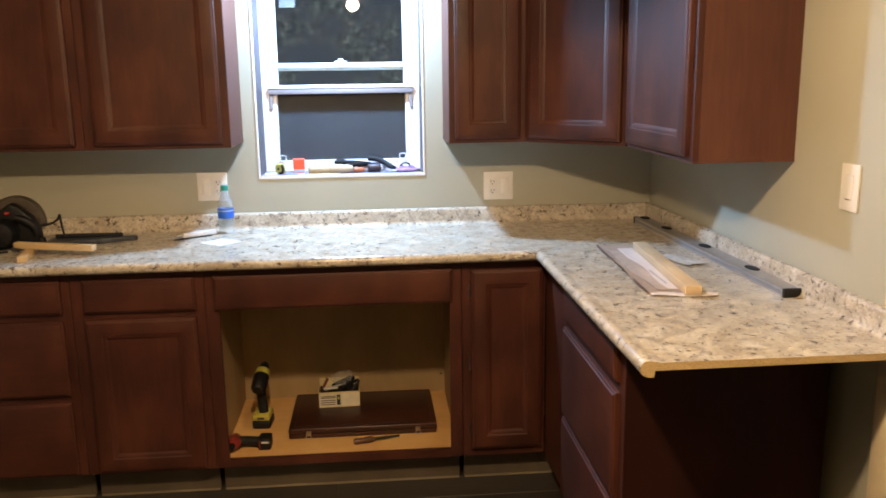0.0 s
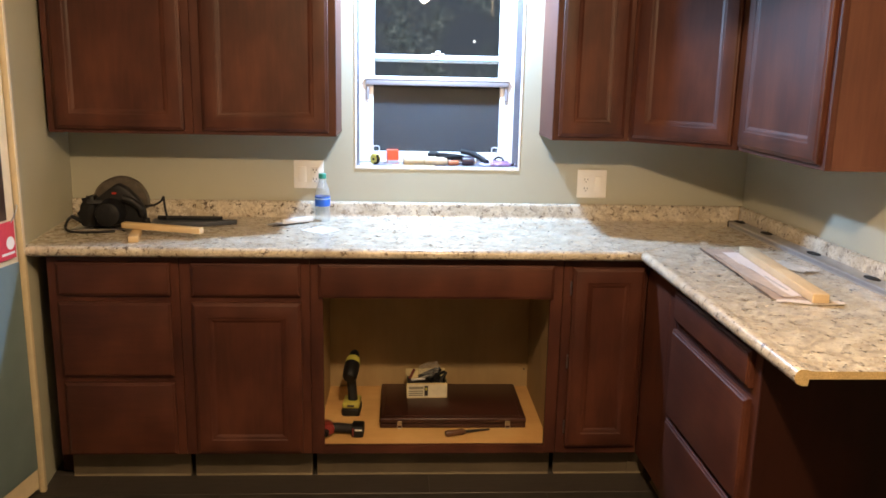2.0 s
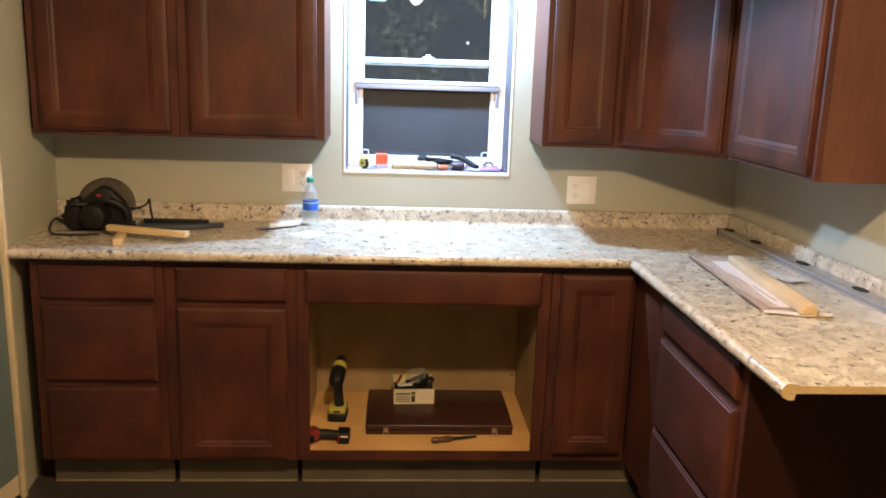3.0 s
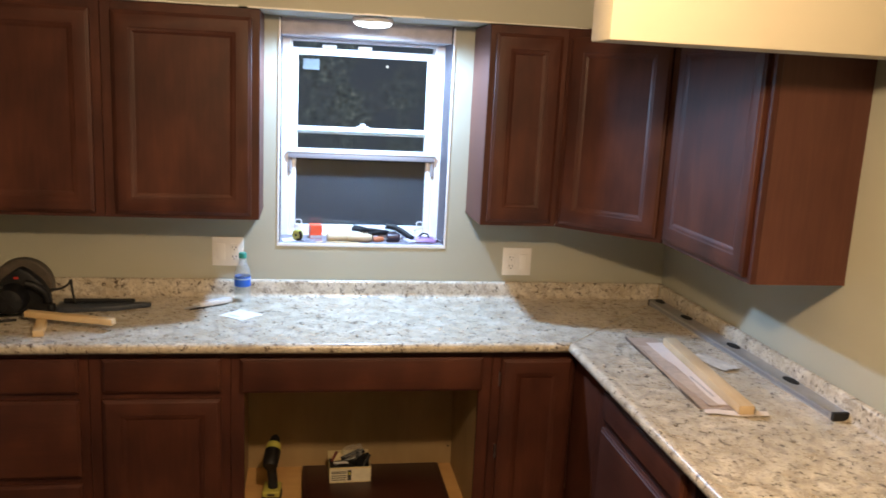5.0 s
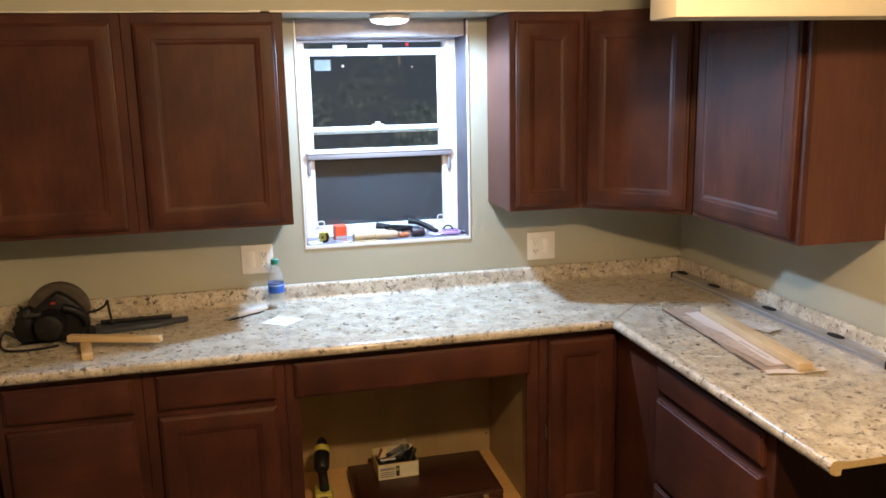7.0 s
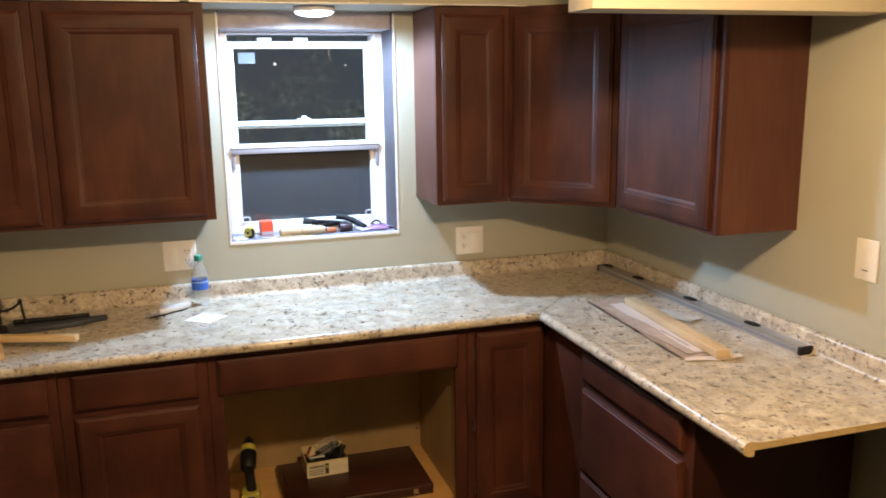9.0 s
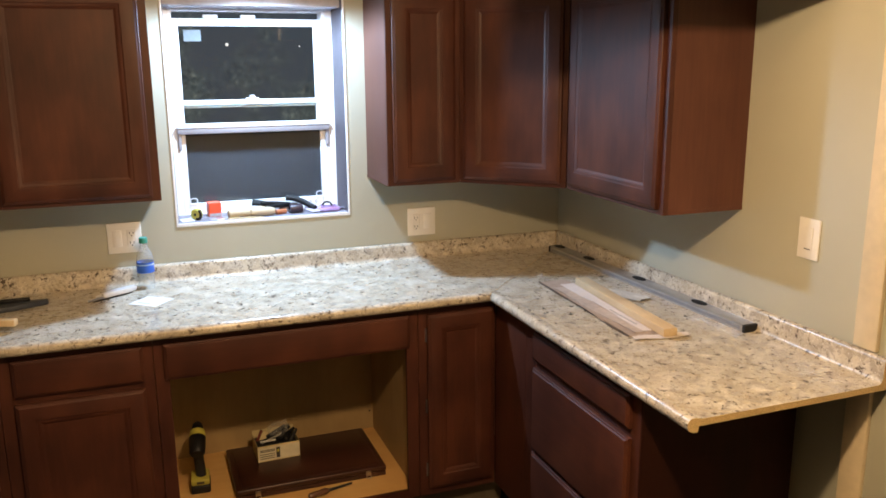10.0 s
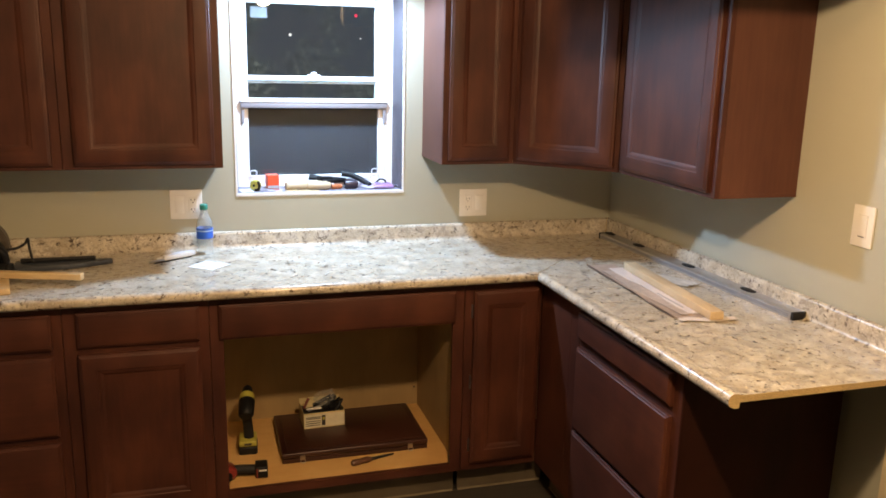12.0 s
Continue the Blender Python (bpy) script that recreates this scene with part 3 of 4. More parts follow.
def run(name, start, end):
    """A length of the top; start and end give the room place for a distance d from the wall."""
    bm = bmesh.new()
    prof = counter_profile()
    n = len(prof)
    steps = 8
    rings = []
    for k in range(steps + 1):
        t = k / steps
        rings.append([bm.verts.new((*(Vector(start(d)).lerp(Vector(end(d)), t)), z)) for d, z in prof])
    for a, b in zip(rings, rings[1:]):
        for k in range(n):
            bm.faces.new((a[k], a[(k + 1) % n], b[(k + 1) % n], b[k]))
    for ring in (rings[0], rings[-1]):
        f = bm.faces.new(ring)
        f.material_index = 1
    return part(name, bm, (GRANITE, CHIP), counter, smooth=40)


KB, KS = 0.667 / 0.650, 0.638 / 0.650
run("back_run", lambda d: (-1.045 + 0.112 * d, -d * KB), lambda d: (XR - 0.0015 - d * KS, -d * KB))
run("side_run", lambda d: (XR - d * KS, -0.0015 - d * KB), lambda d: (XR - d * KS, -1.835))

# ---------------------------------------------------------------- wall plates
def wall_plate(m, w, h, label, pieces):
    """A cover plate; local x along the wall, -y into the room, origin at its centre."""
    p = thing("outlet_plate" if "outlet" in label else "light_switch", m, label, "outlet" if "outlet" in label else "switch")
    part("plate", box(-w / 2, -0.006, -h / 2, w / 2, 0.0, h / 2, 0.0025, 2), PLATE, p)
    for kind, x in pieces:
        if kind == "paddle":
            part("rocker", slab([(-0.0165, -0.033), (0.0165, -0.033), (0.0165, 0.033), (-0.0165, 0.033)], 0, 0.0022, 0.0008, m=pose(x, -0.0055, 0, 91, 0, 0)), PLATE, p)
            part("indicator", box(x - 0.011, -0.0088, -0.031, x + 0.011, -0.0070, -0.029), INK, p, "thin dark indicator bar")
        elif kind == "rocker":
            part("rocker", slab([(-0.0165, -0.033), (0.0165, -0.033), (0.0165, 0.033), (-0.0165, 0.033)], 0, 0.004, 0.0012, m=pose(x, -0.0055, 0, 92, 0, 0)), PLATE, p)
        else:
            face = part("receptacle", box(x - 0.0165, -0.0078, -0.034, x + 0.0165, -0.0055, 0.034, 0.001, 1), PLATE, p)
            for z in (-0.019, 0.019):
                for dx, hh in ((-0.0065, 0.0045), (0.0065, 0.0038)):
                    part("slot", box(x + dx - 0.0012, -0.0082, z - hh, x + dx + 0.0012, -0.0070, z + hh), VOID, face, "dark slot")
                part("slot", turned([(0, 0), (0.0024, 0), (0.0024, 0.0012), (0, 0.0012)], 10, m=pose(x, -0.0070, z - 0.0105, 90)), VOID, face, "dark round slot")
    return p


wall_plate(pose(-0.0660, 0, 1.0945), 0.124, 0.118, "white outlet plate with a rocker switch beside it", (("rocker", -0.026), ("outlet", 0.026)))
wall_plate(pose(1.1420, 0, 1.0700), 0.127, 0.121, "white two-gang outlet plate on the sage wall", (("outlet", -0.026), ("rocker", 0.026)))
wall_plate(pose(XR, -1.5170, 1.240, 0, 0, -90), 0.080, 0.120, "white single rocker switch on the side wall", (("paddle", 0.0),))

# ---------------------------------------------------------------- doorway at the counter's short wall
door = tagged(new("door_1"), "open painted door with a blue-grey lower panel", "door", kind="structure")
door.matrix_basis = pose(-0.979, -0.677, 0, 0, 0, 82)
part("door_leaf", box(-0.86, 0.0, 0.02, 0.0, 0.035, 2.05, 0.003, 1), TRIM, door, "cream painted door frame")
part("lower_panel", box(-0.80, -0.006, 0.10, -0.006, 0.001, 0.868, 0.0028, 3), TEAL, door, "blue-grey lower panel")
part("upper_panel", box(-0.80, -0.006, 1.02, -0.052, 0.001, 1.98, 0.0028, 2), DARKBROWN, door, "dark brown upper panel")
note = thing("hanging_card", pose(-0.977, -0.722, 0.955, 0, 0, 82), "red paper card with a pale figure hung on the door", "card")
part("sheet", box(-0.110, -0.003, -0.065, 0.018, -0.001, 0.060, 0.0006, 1), PINKRED, note)
part("print", turned([(0, 0), (0.022, 0), (0.022, 0.001), (0, 0.001)], 16, m=pose(-0.010, -0.003, -0.012, 90)), PAPER, note, "pale round print")
part("print", box(-0.060, -0.0042, -0.050, 0.010, -0.003, -0.042), PAPER, note)
part("hook", tube([(0.000, -0.004, 0.055), (0.014, -0.010, 0.078), (0.030, -0.012, 0.105), (0.033, -0.006, 0.109)], 0.0022, 6), STEEL, note, "thin steel hook")

# ---------------------------------------------------------------- on the counter
Z = TOP - 0.002


def circular_saw(m):
    """Motor, guards, handle, shoe and cord of a corded saw; the blade lies along x."""
    saw = thing("circular_saw", m, "black corded circular saw, scuffed, on the counter", "saw")
    part("shoe", slab([(-0.175, -0.075), (0.120, -0.075), (0.135, -0.060), (0.135, 0.060), (-0.160, 0.060), (-0.175, 0.045)], 0.0, 0.004, 0.001), STEEL, saw, "flat steel shoe")
    # upper guard: a half drum round the blade
    bm = bmesh.new()
    n, rings = 26, []
    for r, y in ((0.020, 0.012), (0.104, 0.012), (0.110, 0.018), (0.110, 0.060), (0.104, 0.066), (0.020, 0.066)):
        rings.append([bm.verts.new((r * math.cos(a), y, 0.095 + r * math.sin(a))) for a in (radians(-12 + 204 * k / n) for k in range(n + 1))])
    for a, b in zip(rings, rings[1:]):
        for k in range(n):
            bm.faces.new((a[k], a[k + 1], b[k + 1], b[k]))
    for k in (0, n):
        bm.faces.new([r[k] for r in rings])
    part("upper_guard", bm, plain("scuffed_grey_guard", (0.085, 0.070, 0.054), 0.45, 0.3, vary=0.35), saw, "scuffed grey metal guard")
    part("lower_guard", turned([(0.018, 0.0), (0.086, 0.0), (0.090, 0.004), (0.090, 0.018), (0.086, 0.022), (0.018, 0.022)], 36, m=pose(0.004, 0.042, 0.095, 90)), STEEL, saw, "steel lower guard")
    part("motor", turned([(0, 0), (0.030, 0.0), (0.046, 0.006), (0.052, 0.022), (0.053, 0.060), (0.057, 0.075), (0.057, 0.110), (0, 0.110)], 28, m=pose(-0.018, -0.128, 0.070, -90)), BLACK, saw)
    for k in range(6):
        part("vent", box(-0.0025, -0.1295, 0.014, 0.0025, -0.110, 0.036, 0.001, 1), VOID, saw, m=Matrix.Translation((-0.018, 0, 0.070)) @ pose(0, 0, 0, 0, 20 + 60 * k, 0))
    outline = [(-0.118, 0.004), (-0.128, 0.060), (-0.112, 0.104), (-0.070, 0.128), (-0.030, 0.160), (0.005, 0.186), (0.040, 0.168), (0.082, 0.126), (0.108, 0.080), (0.112, 0.028), (0.090, 0.004)]
    part("gear_case", slab([(x, z) for x, z in outline], -0.006, 0.050, 0.012, m=pose(0, 0, 0, 90)), BLACK, saw)
    part("rear_handle", slab([(-0.080, 0.006), (-0.136, 0.006), (-0.147, 0.030), (-0.138, 0.066), (-0.146, 0.086), (-0.134, 0.112), (-0.120, 0.118), (-0.112, 0.136), (-0.080, 0.138)], -0.004, 0.060, 0.014, m=pose(0, 0.0, 0, 90)), BLACK, saw)
    part("cord_sleeve", turned([(0, 0), (0.011, 0.0), (0.008, 0.030), (0.0055, 0.048), (0, 0.048)], 12, m=pose(-0.140, -0.040, 0.030, 0, -62, 0)), RUBBER, saw, "ribbed cord sleeve")
    part("trigger", box(-0.132, -0.044, 0.060, -0.120, -0.024, 0.096, 0.004, 2), RUBBER, saw)
    part("front_handle", tube([(0.030, -0.070, 0.130), (0.064, -0.066, 0.118), (0.096, -0.060, 0.088), (0.104, -0.056, 0.056)], 0.015, 12), BLACK, saw)
    part("lever", slab([(-0.010, -0.006), (0.050, -0.010), (0.056, 0.004), (-0.006, 0.010)], 0, 0.010, 0.003, m=pose(-0.100, -0.070, 0.112, 70, 0, 12)), RUBBER, saw, "")
    part("badge", box(-0.009, -0.0545, 0.142, 0.009, -0.0485, 0.151, 0.002, 1), RED, saw, "small red badge", m=pose(-0.005, 0, 0, 0, 0, 0))
    part("knob", turned([(0, 0), (0.016, 0), (0.019, 0.010), (0.015, 0.032), (0, 0.034)], 16, m=pose(0.112, -0.040, 0.010)), BLACK, saw)
    cord = tube([(-0.176, -0.040, 0.050), (-0.190, -0.050, 0.040), (-0.192, -0.085, 0.012), (-0.150, -0.140, 0.0055), (-0.060, -0.150, 0.0055), (0.010, -0.130, 0.0055)], 0.0048, 8)
    part("cord", cord, RUBBER, saw, "black rubber cord")
    wire = tube([(0.100, 0.010, 0.085), (0.135, 0.012, 0.088), (0.165, 0.010, 0.105), (0.176, 0.008, 0.124), (0.178, 0.008, 0.100), (0.182, 0.010, 0.062), (0.190, 0.004, 0.030)], 0.0048, 8)
    part("lead", wire, RUBBER, saw, "stiff black lead")
    return saw


circular_saw(pose(-0.770, -0.262, Z, 0, 0, 4) @ Matrix.Scale(0.94, 4))
guide = thing("rip_guide", pose(-0.512, -0.208, Z, 0, 0, 7), "flat black rip guide lying beside the saw", "guide")
part("blade", slab([(-0.150, -0.062), (0.060, -0.050), (0.178, -0.008), (0.178, 0.012), (-0.150, 0.050)], 0.0, 0.018, 0.004), plain("slate_steel", (0.034, 0.042, 0.060), 0.45, vary=0.3), guide, "slate grey blade")
part("bar", rod((-0.130, 0.026, 0.026), (0.120, 0.014, 0.022), 0.008), RUBBER, guide)

block = thing("wood_block", pose(-0.643, -0.491, Z, 0, 0, 102), "small pine block under a longer strip", "wood")
part("offcut", box(-0.075, -0.017, 0, 0.075, 0.017, 0.022, 0.0015, 2), PINE, block)
strip = thing("wood_strip", pose(-0.558, -0.448, Z + 0.022, 0, 0, -18), "pine strip resting on a small block", "wood")
part("offcut", box(-0.165, -0.014, 0, 0.165, 0.014, 0.022, 0.003, 3), PINE, strip)

bottle = thing("water_bottle", pose(0.000, -0.100, Z), "clear plastic water bottle with a blue label", "bottle")
prof = [(0, 0.003), (0.020, 0.0), (0.029, 0.003), (0.0315, 0.012), (0.0305, 0.022), (0.0315, 0.030), (0.0305, 0.040), (0.0315, 0.050), (0.0312, 0.062), (0.0312, 0.108), (0.0313, 0.116), (0.0300, 0.126), (0.0262, 0.138), (0.0205, 0.150), (0.0160, 0.161), (0.0138, 0.170), (0.0132, 0.178), (0.0130, 0.182)]
body = part("shell", turned(prof, 32), PET, bottle, "clear ribbed plastic")
body.visible_shadow = False
part("label", turned([(0.0318, 0.066), (0.0318, 0.106), (0.0316, 0.106), (0.0316, 0.066)], 32), BLUE, bottle, "blue printed label")
part("label_band", turned([(0.0320, 0.094), (0.0320, 0.099), (0.0317, 0.099), (0.0317, 0.094)], 32), plain("pale_blue_print", (0.35, 0.50, 0.75), 0.4), bottle, "pale blue printed band")
part("cap", turned([(0, 0.1995), (0.013, 0.1995), (0.0155, 0.197), (0.0158, 0.181), (0.0155, 0.178), (0.0, 0.178)], 24), TEALCAP, bottle, "green screw cap")

plier = thing("utility_knife", pose(-0.112, -0.172, Z, 0, 0, 38), "silver folding utility knife on the counter", "knife")
SILVER = plain("worn_silver_paint", (0.70, 0.70, 0.70), 0.35, 0.1)
part("handle", slab([(-0.055, -0.008), (0.050, -0.017), (0.090, -0.010), (0.090, 0.009), (0.010, 0.014), (-0.055, 0.008)], 0.004, 0.024, 0.005), SILVER, plier)
part("handle", slab([(-0.075, 0.012), (0.040, 0.020), (0.062, 0.030), (0.030, 0.034), (-0.070, 0.020)], 0.003, 0.016, 0.004), SILVER, plier)
part("blade", slab([(-0.118, -0.001), (-0.048, -0.007), (-0.048, 0.006)], 0.006, 0.013, 0.001), STEEL, plier)
part("grip", slab([(-0.100, -0.006), (0.040, -0.017), (0.066, -0.013), (0.040, -0.004), (-0.050, 0.001)], 0.0, 0.0045, 0.001), BLACK, plier, "dark grip inlay")
card = thing("paper_card", pose(0.011, -0.300, Z + 0.0006, 0, 0, -36), "small white paper card lying flat", "paper")
part("sheet", slab([(-0.062, -0.052), (0.050, -0.055), (0.060, 0.050), (-0.054, 0.056)], 0.0, 0.0012), PAPER, card)
part("print", box(-0.040, -0.030, 0.0012, 0.010, -0.022, 0.0016), plain("faded_grey_print", (0.45, 0.47, 0.50), 0.7), card)

# a four-foot level along the backsplash
level = thing("spirit_level", Matrix.Translation((1.7535, -0.742, Z)) @ pose(0, 0, 0, 0, 0, 1.55), "long grey aluminium spirit level along the backsplash", "level")
bm = box(-0.030, -0.616, 0.0, 0.030, 0.616, 0.024, 0.002, 2)
part("beam", bm, ALU, level)
part("web", box(-0.0312, -0.600, 0.007, -0.0298, 0.600, 0.018, 0.0005, 1), plain("dull_level_web", (0.30, 0.31, 0.34), 0.5, 0.4), level)
for y in (-0.617, 0.617):
    part("end_cap", box(-0.0315, y - 0.006, -0.0003, 0.0315, y + 0.006, 0.0255, 0.0015, 2), RUBBER, level, "black rubber end cap")
for y in (0.590, 0.348, -0.010, -0.358):
    hole = part("hand_hole", slab([(0.007 + 0.016 * math.cos(a), 0.034 * math.copysign(abs(math.sin(a)) ** 0.7, math.sin(a))) for a in (k * math.tau / 20 for k in range(20))], 0.0238, 0.0252, 0.0005, m=pose(0, y, 0)), VOID, level, "black hand hole")
    part("rim", tube([(0.007 + 0.017 * math.cos(k * math.tau / 10), y + 0.035 * math.sin(k * math.tau / 10), 0.0246) for k in range(11)], 0.0016, 6), RUBBER, level)

# papers, backing sheets and a long strip on the side run
sheet = thing("backing_sheet", Matrix.Translation((1.459, -0.925, Z + 0.0004)) @ pose(0, 0, 0, 0, 0, -3), "brown laminate backing sheet with curled edges", "sheet")


def curled(name, w, l, lift, mat, parent, z=0.0, seed=1, m=None):
    """A thin stiff sheet with uneven edges that lift a little; x is its width, y its length."""
    rr = random.Random(seed)
    bm = bmesh.new()
    nx, ny = 6, 16
    grid = []
    for j in range(ny + 1):
        row = []
        for i in range(nx + 1):
            u, v = i / nx - 0.5, j / ny - 0.5
            edge = 0.004 * math.sin(9 * v + seed) + rr.uniform(-0.0015, 0.0015)
            row.append(bm.verts.new((u * w + (edge if i in (0, nx) else 0), v * l + (rr.uniform(-0.004, 0.004) if j in (0, ny) else 0), z + lift * (max(0, -u - 0.25) * 2) * (0.6 + 0.4 * math.sin(5 * v + seed)) ** 2)))
        grid.append(row)
    for a, b in zip(grid, grid[1:]):
        for i in range(nx):
            bm.faces.new((a[i], a[i + 1], b[i + 1], b[i]))
    top = bmesh.ops.extrude_face_region(bm, geom=bm.faces[:])
    for v in top["geom"]:
        if isinstance(v, bmesh.types.BMVert):
            v.co.z += 0.0013
    return part(name, bm, mat, parent, m=m)


curled("sheet", 0.118, 0.680, 0.010, KRAFT, sheet, seed=2)
curled("edge", 0.007, 0.676, 0.0, plain("dark_sheet_edge", (0.10, 0.075, 0.060), 0.6, vary=0.25), sheet, z=0.0030, seed=2, m=pose(-0.056, 0, 0))
curled("layer", 0.050, 0.560, 0.006, plain("grey_brown_liner", (0.48, 0.40, 0.345), 0.55, vary=0.22), sheet, z=0.0024, seed=11, m=pose(-0.010, -0.040, 0, 0, 0, 2))
flap = thing("backing_sheet", Matrix.Translation((1.480, -1.300, Z + 0.0030)) @ pose(0, 0, 0, 0, 0, 82), "torn end of a pale backing sheet", "sheet")
curled("sheet", 0.036, 0.185, 0.006, plain("pinkish_paper", (0.66, 0.60, 0.56), 0.7, vary=0.05), flap, seed=5)
page = thing("paper_sheet", Matrix.Translation((1.496, -0.945, Z + 0.0032)) @ pose(0, 0, 0, 0, 0, -2), "white paper sheet under a pine strip", "paper")
curled("sheet", 0.058, 0.585, 0.003, plain("pale_pink_paper", (0.68, 0.62, 0.60), 0.7, vary=0.05), page, seed=8)
part("print", box(-0.020, -0.230, 0.0014, -0.014, -0.060, 0.0026), plain("grey_print", (0.40, 0.38, 0.38), 0.7), page)
bag = thing("plastic_bag", Matrix.Translation((1.628, -0.872, Z)) @ pose(0, 0, 0, 0, 0, 20), "crumpled clear plastic bag", "bag")
bm = bmesh.new()
bmesh.ops.create_grid(bm, x_segments=12, y_segments=16, size=0.5)
for v in bm.verts:
    n = noise.noise(Vector((v.co.x * 5, v.co.y * 7, 3)))
    v.co = Vector((v.co.x * 0.075, v.co.y * 0.16, 0.006 + 0.008 * abs(n)))
bmesh.ops.solidify(bm, geom=bm.faces[:], thickness=0.0006)
film = part("film", bm, plain("milky_film", (0.62, 0.62, 0.60), 0.25), bag)
twist = thing("plastic_wrap", Matrix.Translation((1.452, -0.545, Z)) @ pose(0, 0, 0, 0, 0, 30), "small crumpled knot of plastic wrap", "wrap")
bm = bmesh.new()
bmesh.ops.create_icosphere(bm, subdivisions=3, radius=0.022)
for v in bm.verts:
    v.co *= 0.75 + 0.5 * noise.noise(v.co * 60)
    v.co.z = max(0.0, v.co.z * 0.8 + 0.010)
part("film", bm, FILM, twist, smooth=20)
long_strip = thing("wood_strip", Matrix.Translation((1.524, -0.998, Z + 0.0058)) @ pose(0, 0, 0, 0, 0, -4.6), "long square pine strip on white paper", "wood")
part("offcut", box(-0.0235, -0.320, 0.0, 0.0235, 0.320, 0.026, 0.002, 2), wood("pine_long", (0.50, 0.37, 0.22), (0.59, 0.46, 0.29), (0.67, 0.54, 0.36), 0.6, grain=(14, 1.0, 14), fine=5.0), long_strip)

# ---------------------------------------------------------------- inside the sink cabinet
ZC = 0.150
case = thing("wooden_case", pose(0.537, -0.272, ZC), "dark lacquered wooden case with two nickel latches", "case")
part("tray", box(-0.288, -0.183, 0.0, 0.288, 0.183, 0.018, 0.003, 2), CASEWOOD, case)
part("lid", box(-0.290, -0.185, 0.0195, 0.290, 0.185, 0.042, 0.006, 3), CASEWOOD, case)
part("lid_panel", box(-0.268, -0.163, 0.041, 0.268, 0.163, 0.045, 0.003, 2), CASEWOOD, case)
for x in (-0.212, 0.216):
    latch = part("latch", box(x - 0.010, -0.191, 0.012, x + 0.010, -0.183, 0.031, 0.002, 2), BRASS, case, "nickel draw latch")
    part("bail", tube([(x - 0.008, -0.192, 0.017), (x - 0.009, -0.195, 0.007), (x, -0.196, 0.004), (x + 0.009, -0.195, 0.007), (x + 0.008, -0.192, 0.017)], 0.0015, 6), BRASS, latch)
    part("stud", rod((x, -0.190, 0.028), (x, -0.195, 0.028), 0.005), BRASS, latch)

carton = thing("parts_carton", pose(0.437, -0.196, ZC + 0.045, 0, 0, 2), "open yellow and white carton full of tool bits", "box")
CW, CD, CHH, T = 0.084, 0.062, 0.066, 0.002
bm = box(-CW, -CD, 0, CW, CD, T)
box(-CW, -CD, T, CW, -CD + T, CHH, bm=bm)
box(-CW, CD - T, T, CW, CD, CHH + 0.018, bm=bm)
box(-CW, -CD + T, T, -CW + T, CD - T, CHH, bm=bm)
box(CW - T, -CD + T, T, CW, CD - T, CHH, bm=bm)
part("box", bm, CARTON, carton)
part("print_panel", box(-CW + 0.002, -CD - 0.0008, 0.004, CW - 0.002, -CD + 0.0002, 0.060), plain("cream_print_panel", (0.68, 0.63, 0.48), 0.6), carton)
for k, (x0, x1, z) in enumerate(((-0.076, -0.016, 0.048), (-0.076, -0.016, 0.042), (-0.076, -0.016, 0.031), (-0.076, -0.016, 0.022), (-0.076, -0.018, 0.013))):
    part("print_bar", box(x0, -CD - 0.0014, z - 0.0016, x1, -CD - 0.0006, z + 0.0016), INK, carton)
part("print_bar", box(-0.011, -CD - 0.0014, 0.010, 0.004, -CD - 0.0006, 0.054), INK, carton)
part("print_mark", box(-0.008, -CD - 0.0018, 0.034, 0.001, -CD - 0.0012, 0.046), YELLOW, carton)
part("bit_holder", slab([(-0.012, -0.030), (0.020, -0.034), (0.030, 0.020), (-0.005, 0.030)], 0.0, 0.030, 0.008, m=pose(0.030, 0.0, 0.052, 20, 8, 10)), BLACK, carton, "black tool grip")
part("bit", rod((-0.060, -0.020, 0.060), (0.030, 0.012, 0.078), 0.005), STEEL, carton, "steel driver bit")
part("bit", rod((0.010, -0.025, 0.066), (0.080, 0.020, 0.086), 0.006), BLACK, carton)
part("bit", rod((-0.070, 0.030, 0.050), (-0.048, 0.040, 0.090), 0.006), plain("dull_red_handle", (0.16, 0.030, 0.020), 0.5), carton, "dull red handle")
part("bit", rod((-0.030, 0.040, 0.055), (0.050, 0.046, 0.090), 0.008), BLACK, carton)
part("bit", rod((0.052, -0.040, 0.056), (0.084, -0.010, 0.094), 0.009, r2=0.006), RUBBER, carton)
part("bit", rod((-0.064, -0.010, 0.062), (-0.006, -0.034, 0.074), 0.0045), PAPER, carton, "pale plastic tube")
part("clip", slab([(-0.016, -0.010), (0.018, -0.012), (0.022, 0.008), (-0.012, 0.012)], 0, 0.012, 0.003, m=pose(0.048, 0.030, 0.080, 15, -20, 35)), BLACK, carton)
part("fill", slab([(-0.080, -0.058), (0.080, -0.058), (0.080, 0.058), (-0.080, 0.058)], 0.010, 0.052, 0.004), RUBBER, carton, "dark jumble inside")
part("label_flap", box(-0.050, 0.020, 0.060, -0.010, 0.024, 0.092, 0.001, 1), CARTON, carton, m=pose(-0.01, 0, 0, -20, 0, 15))


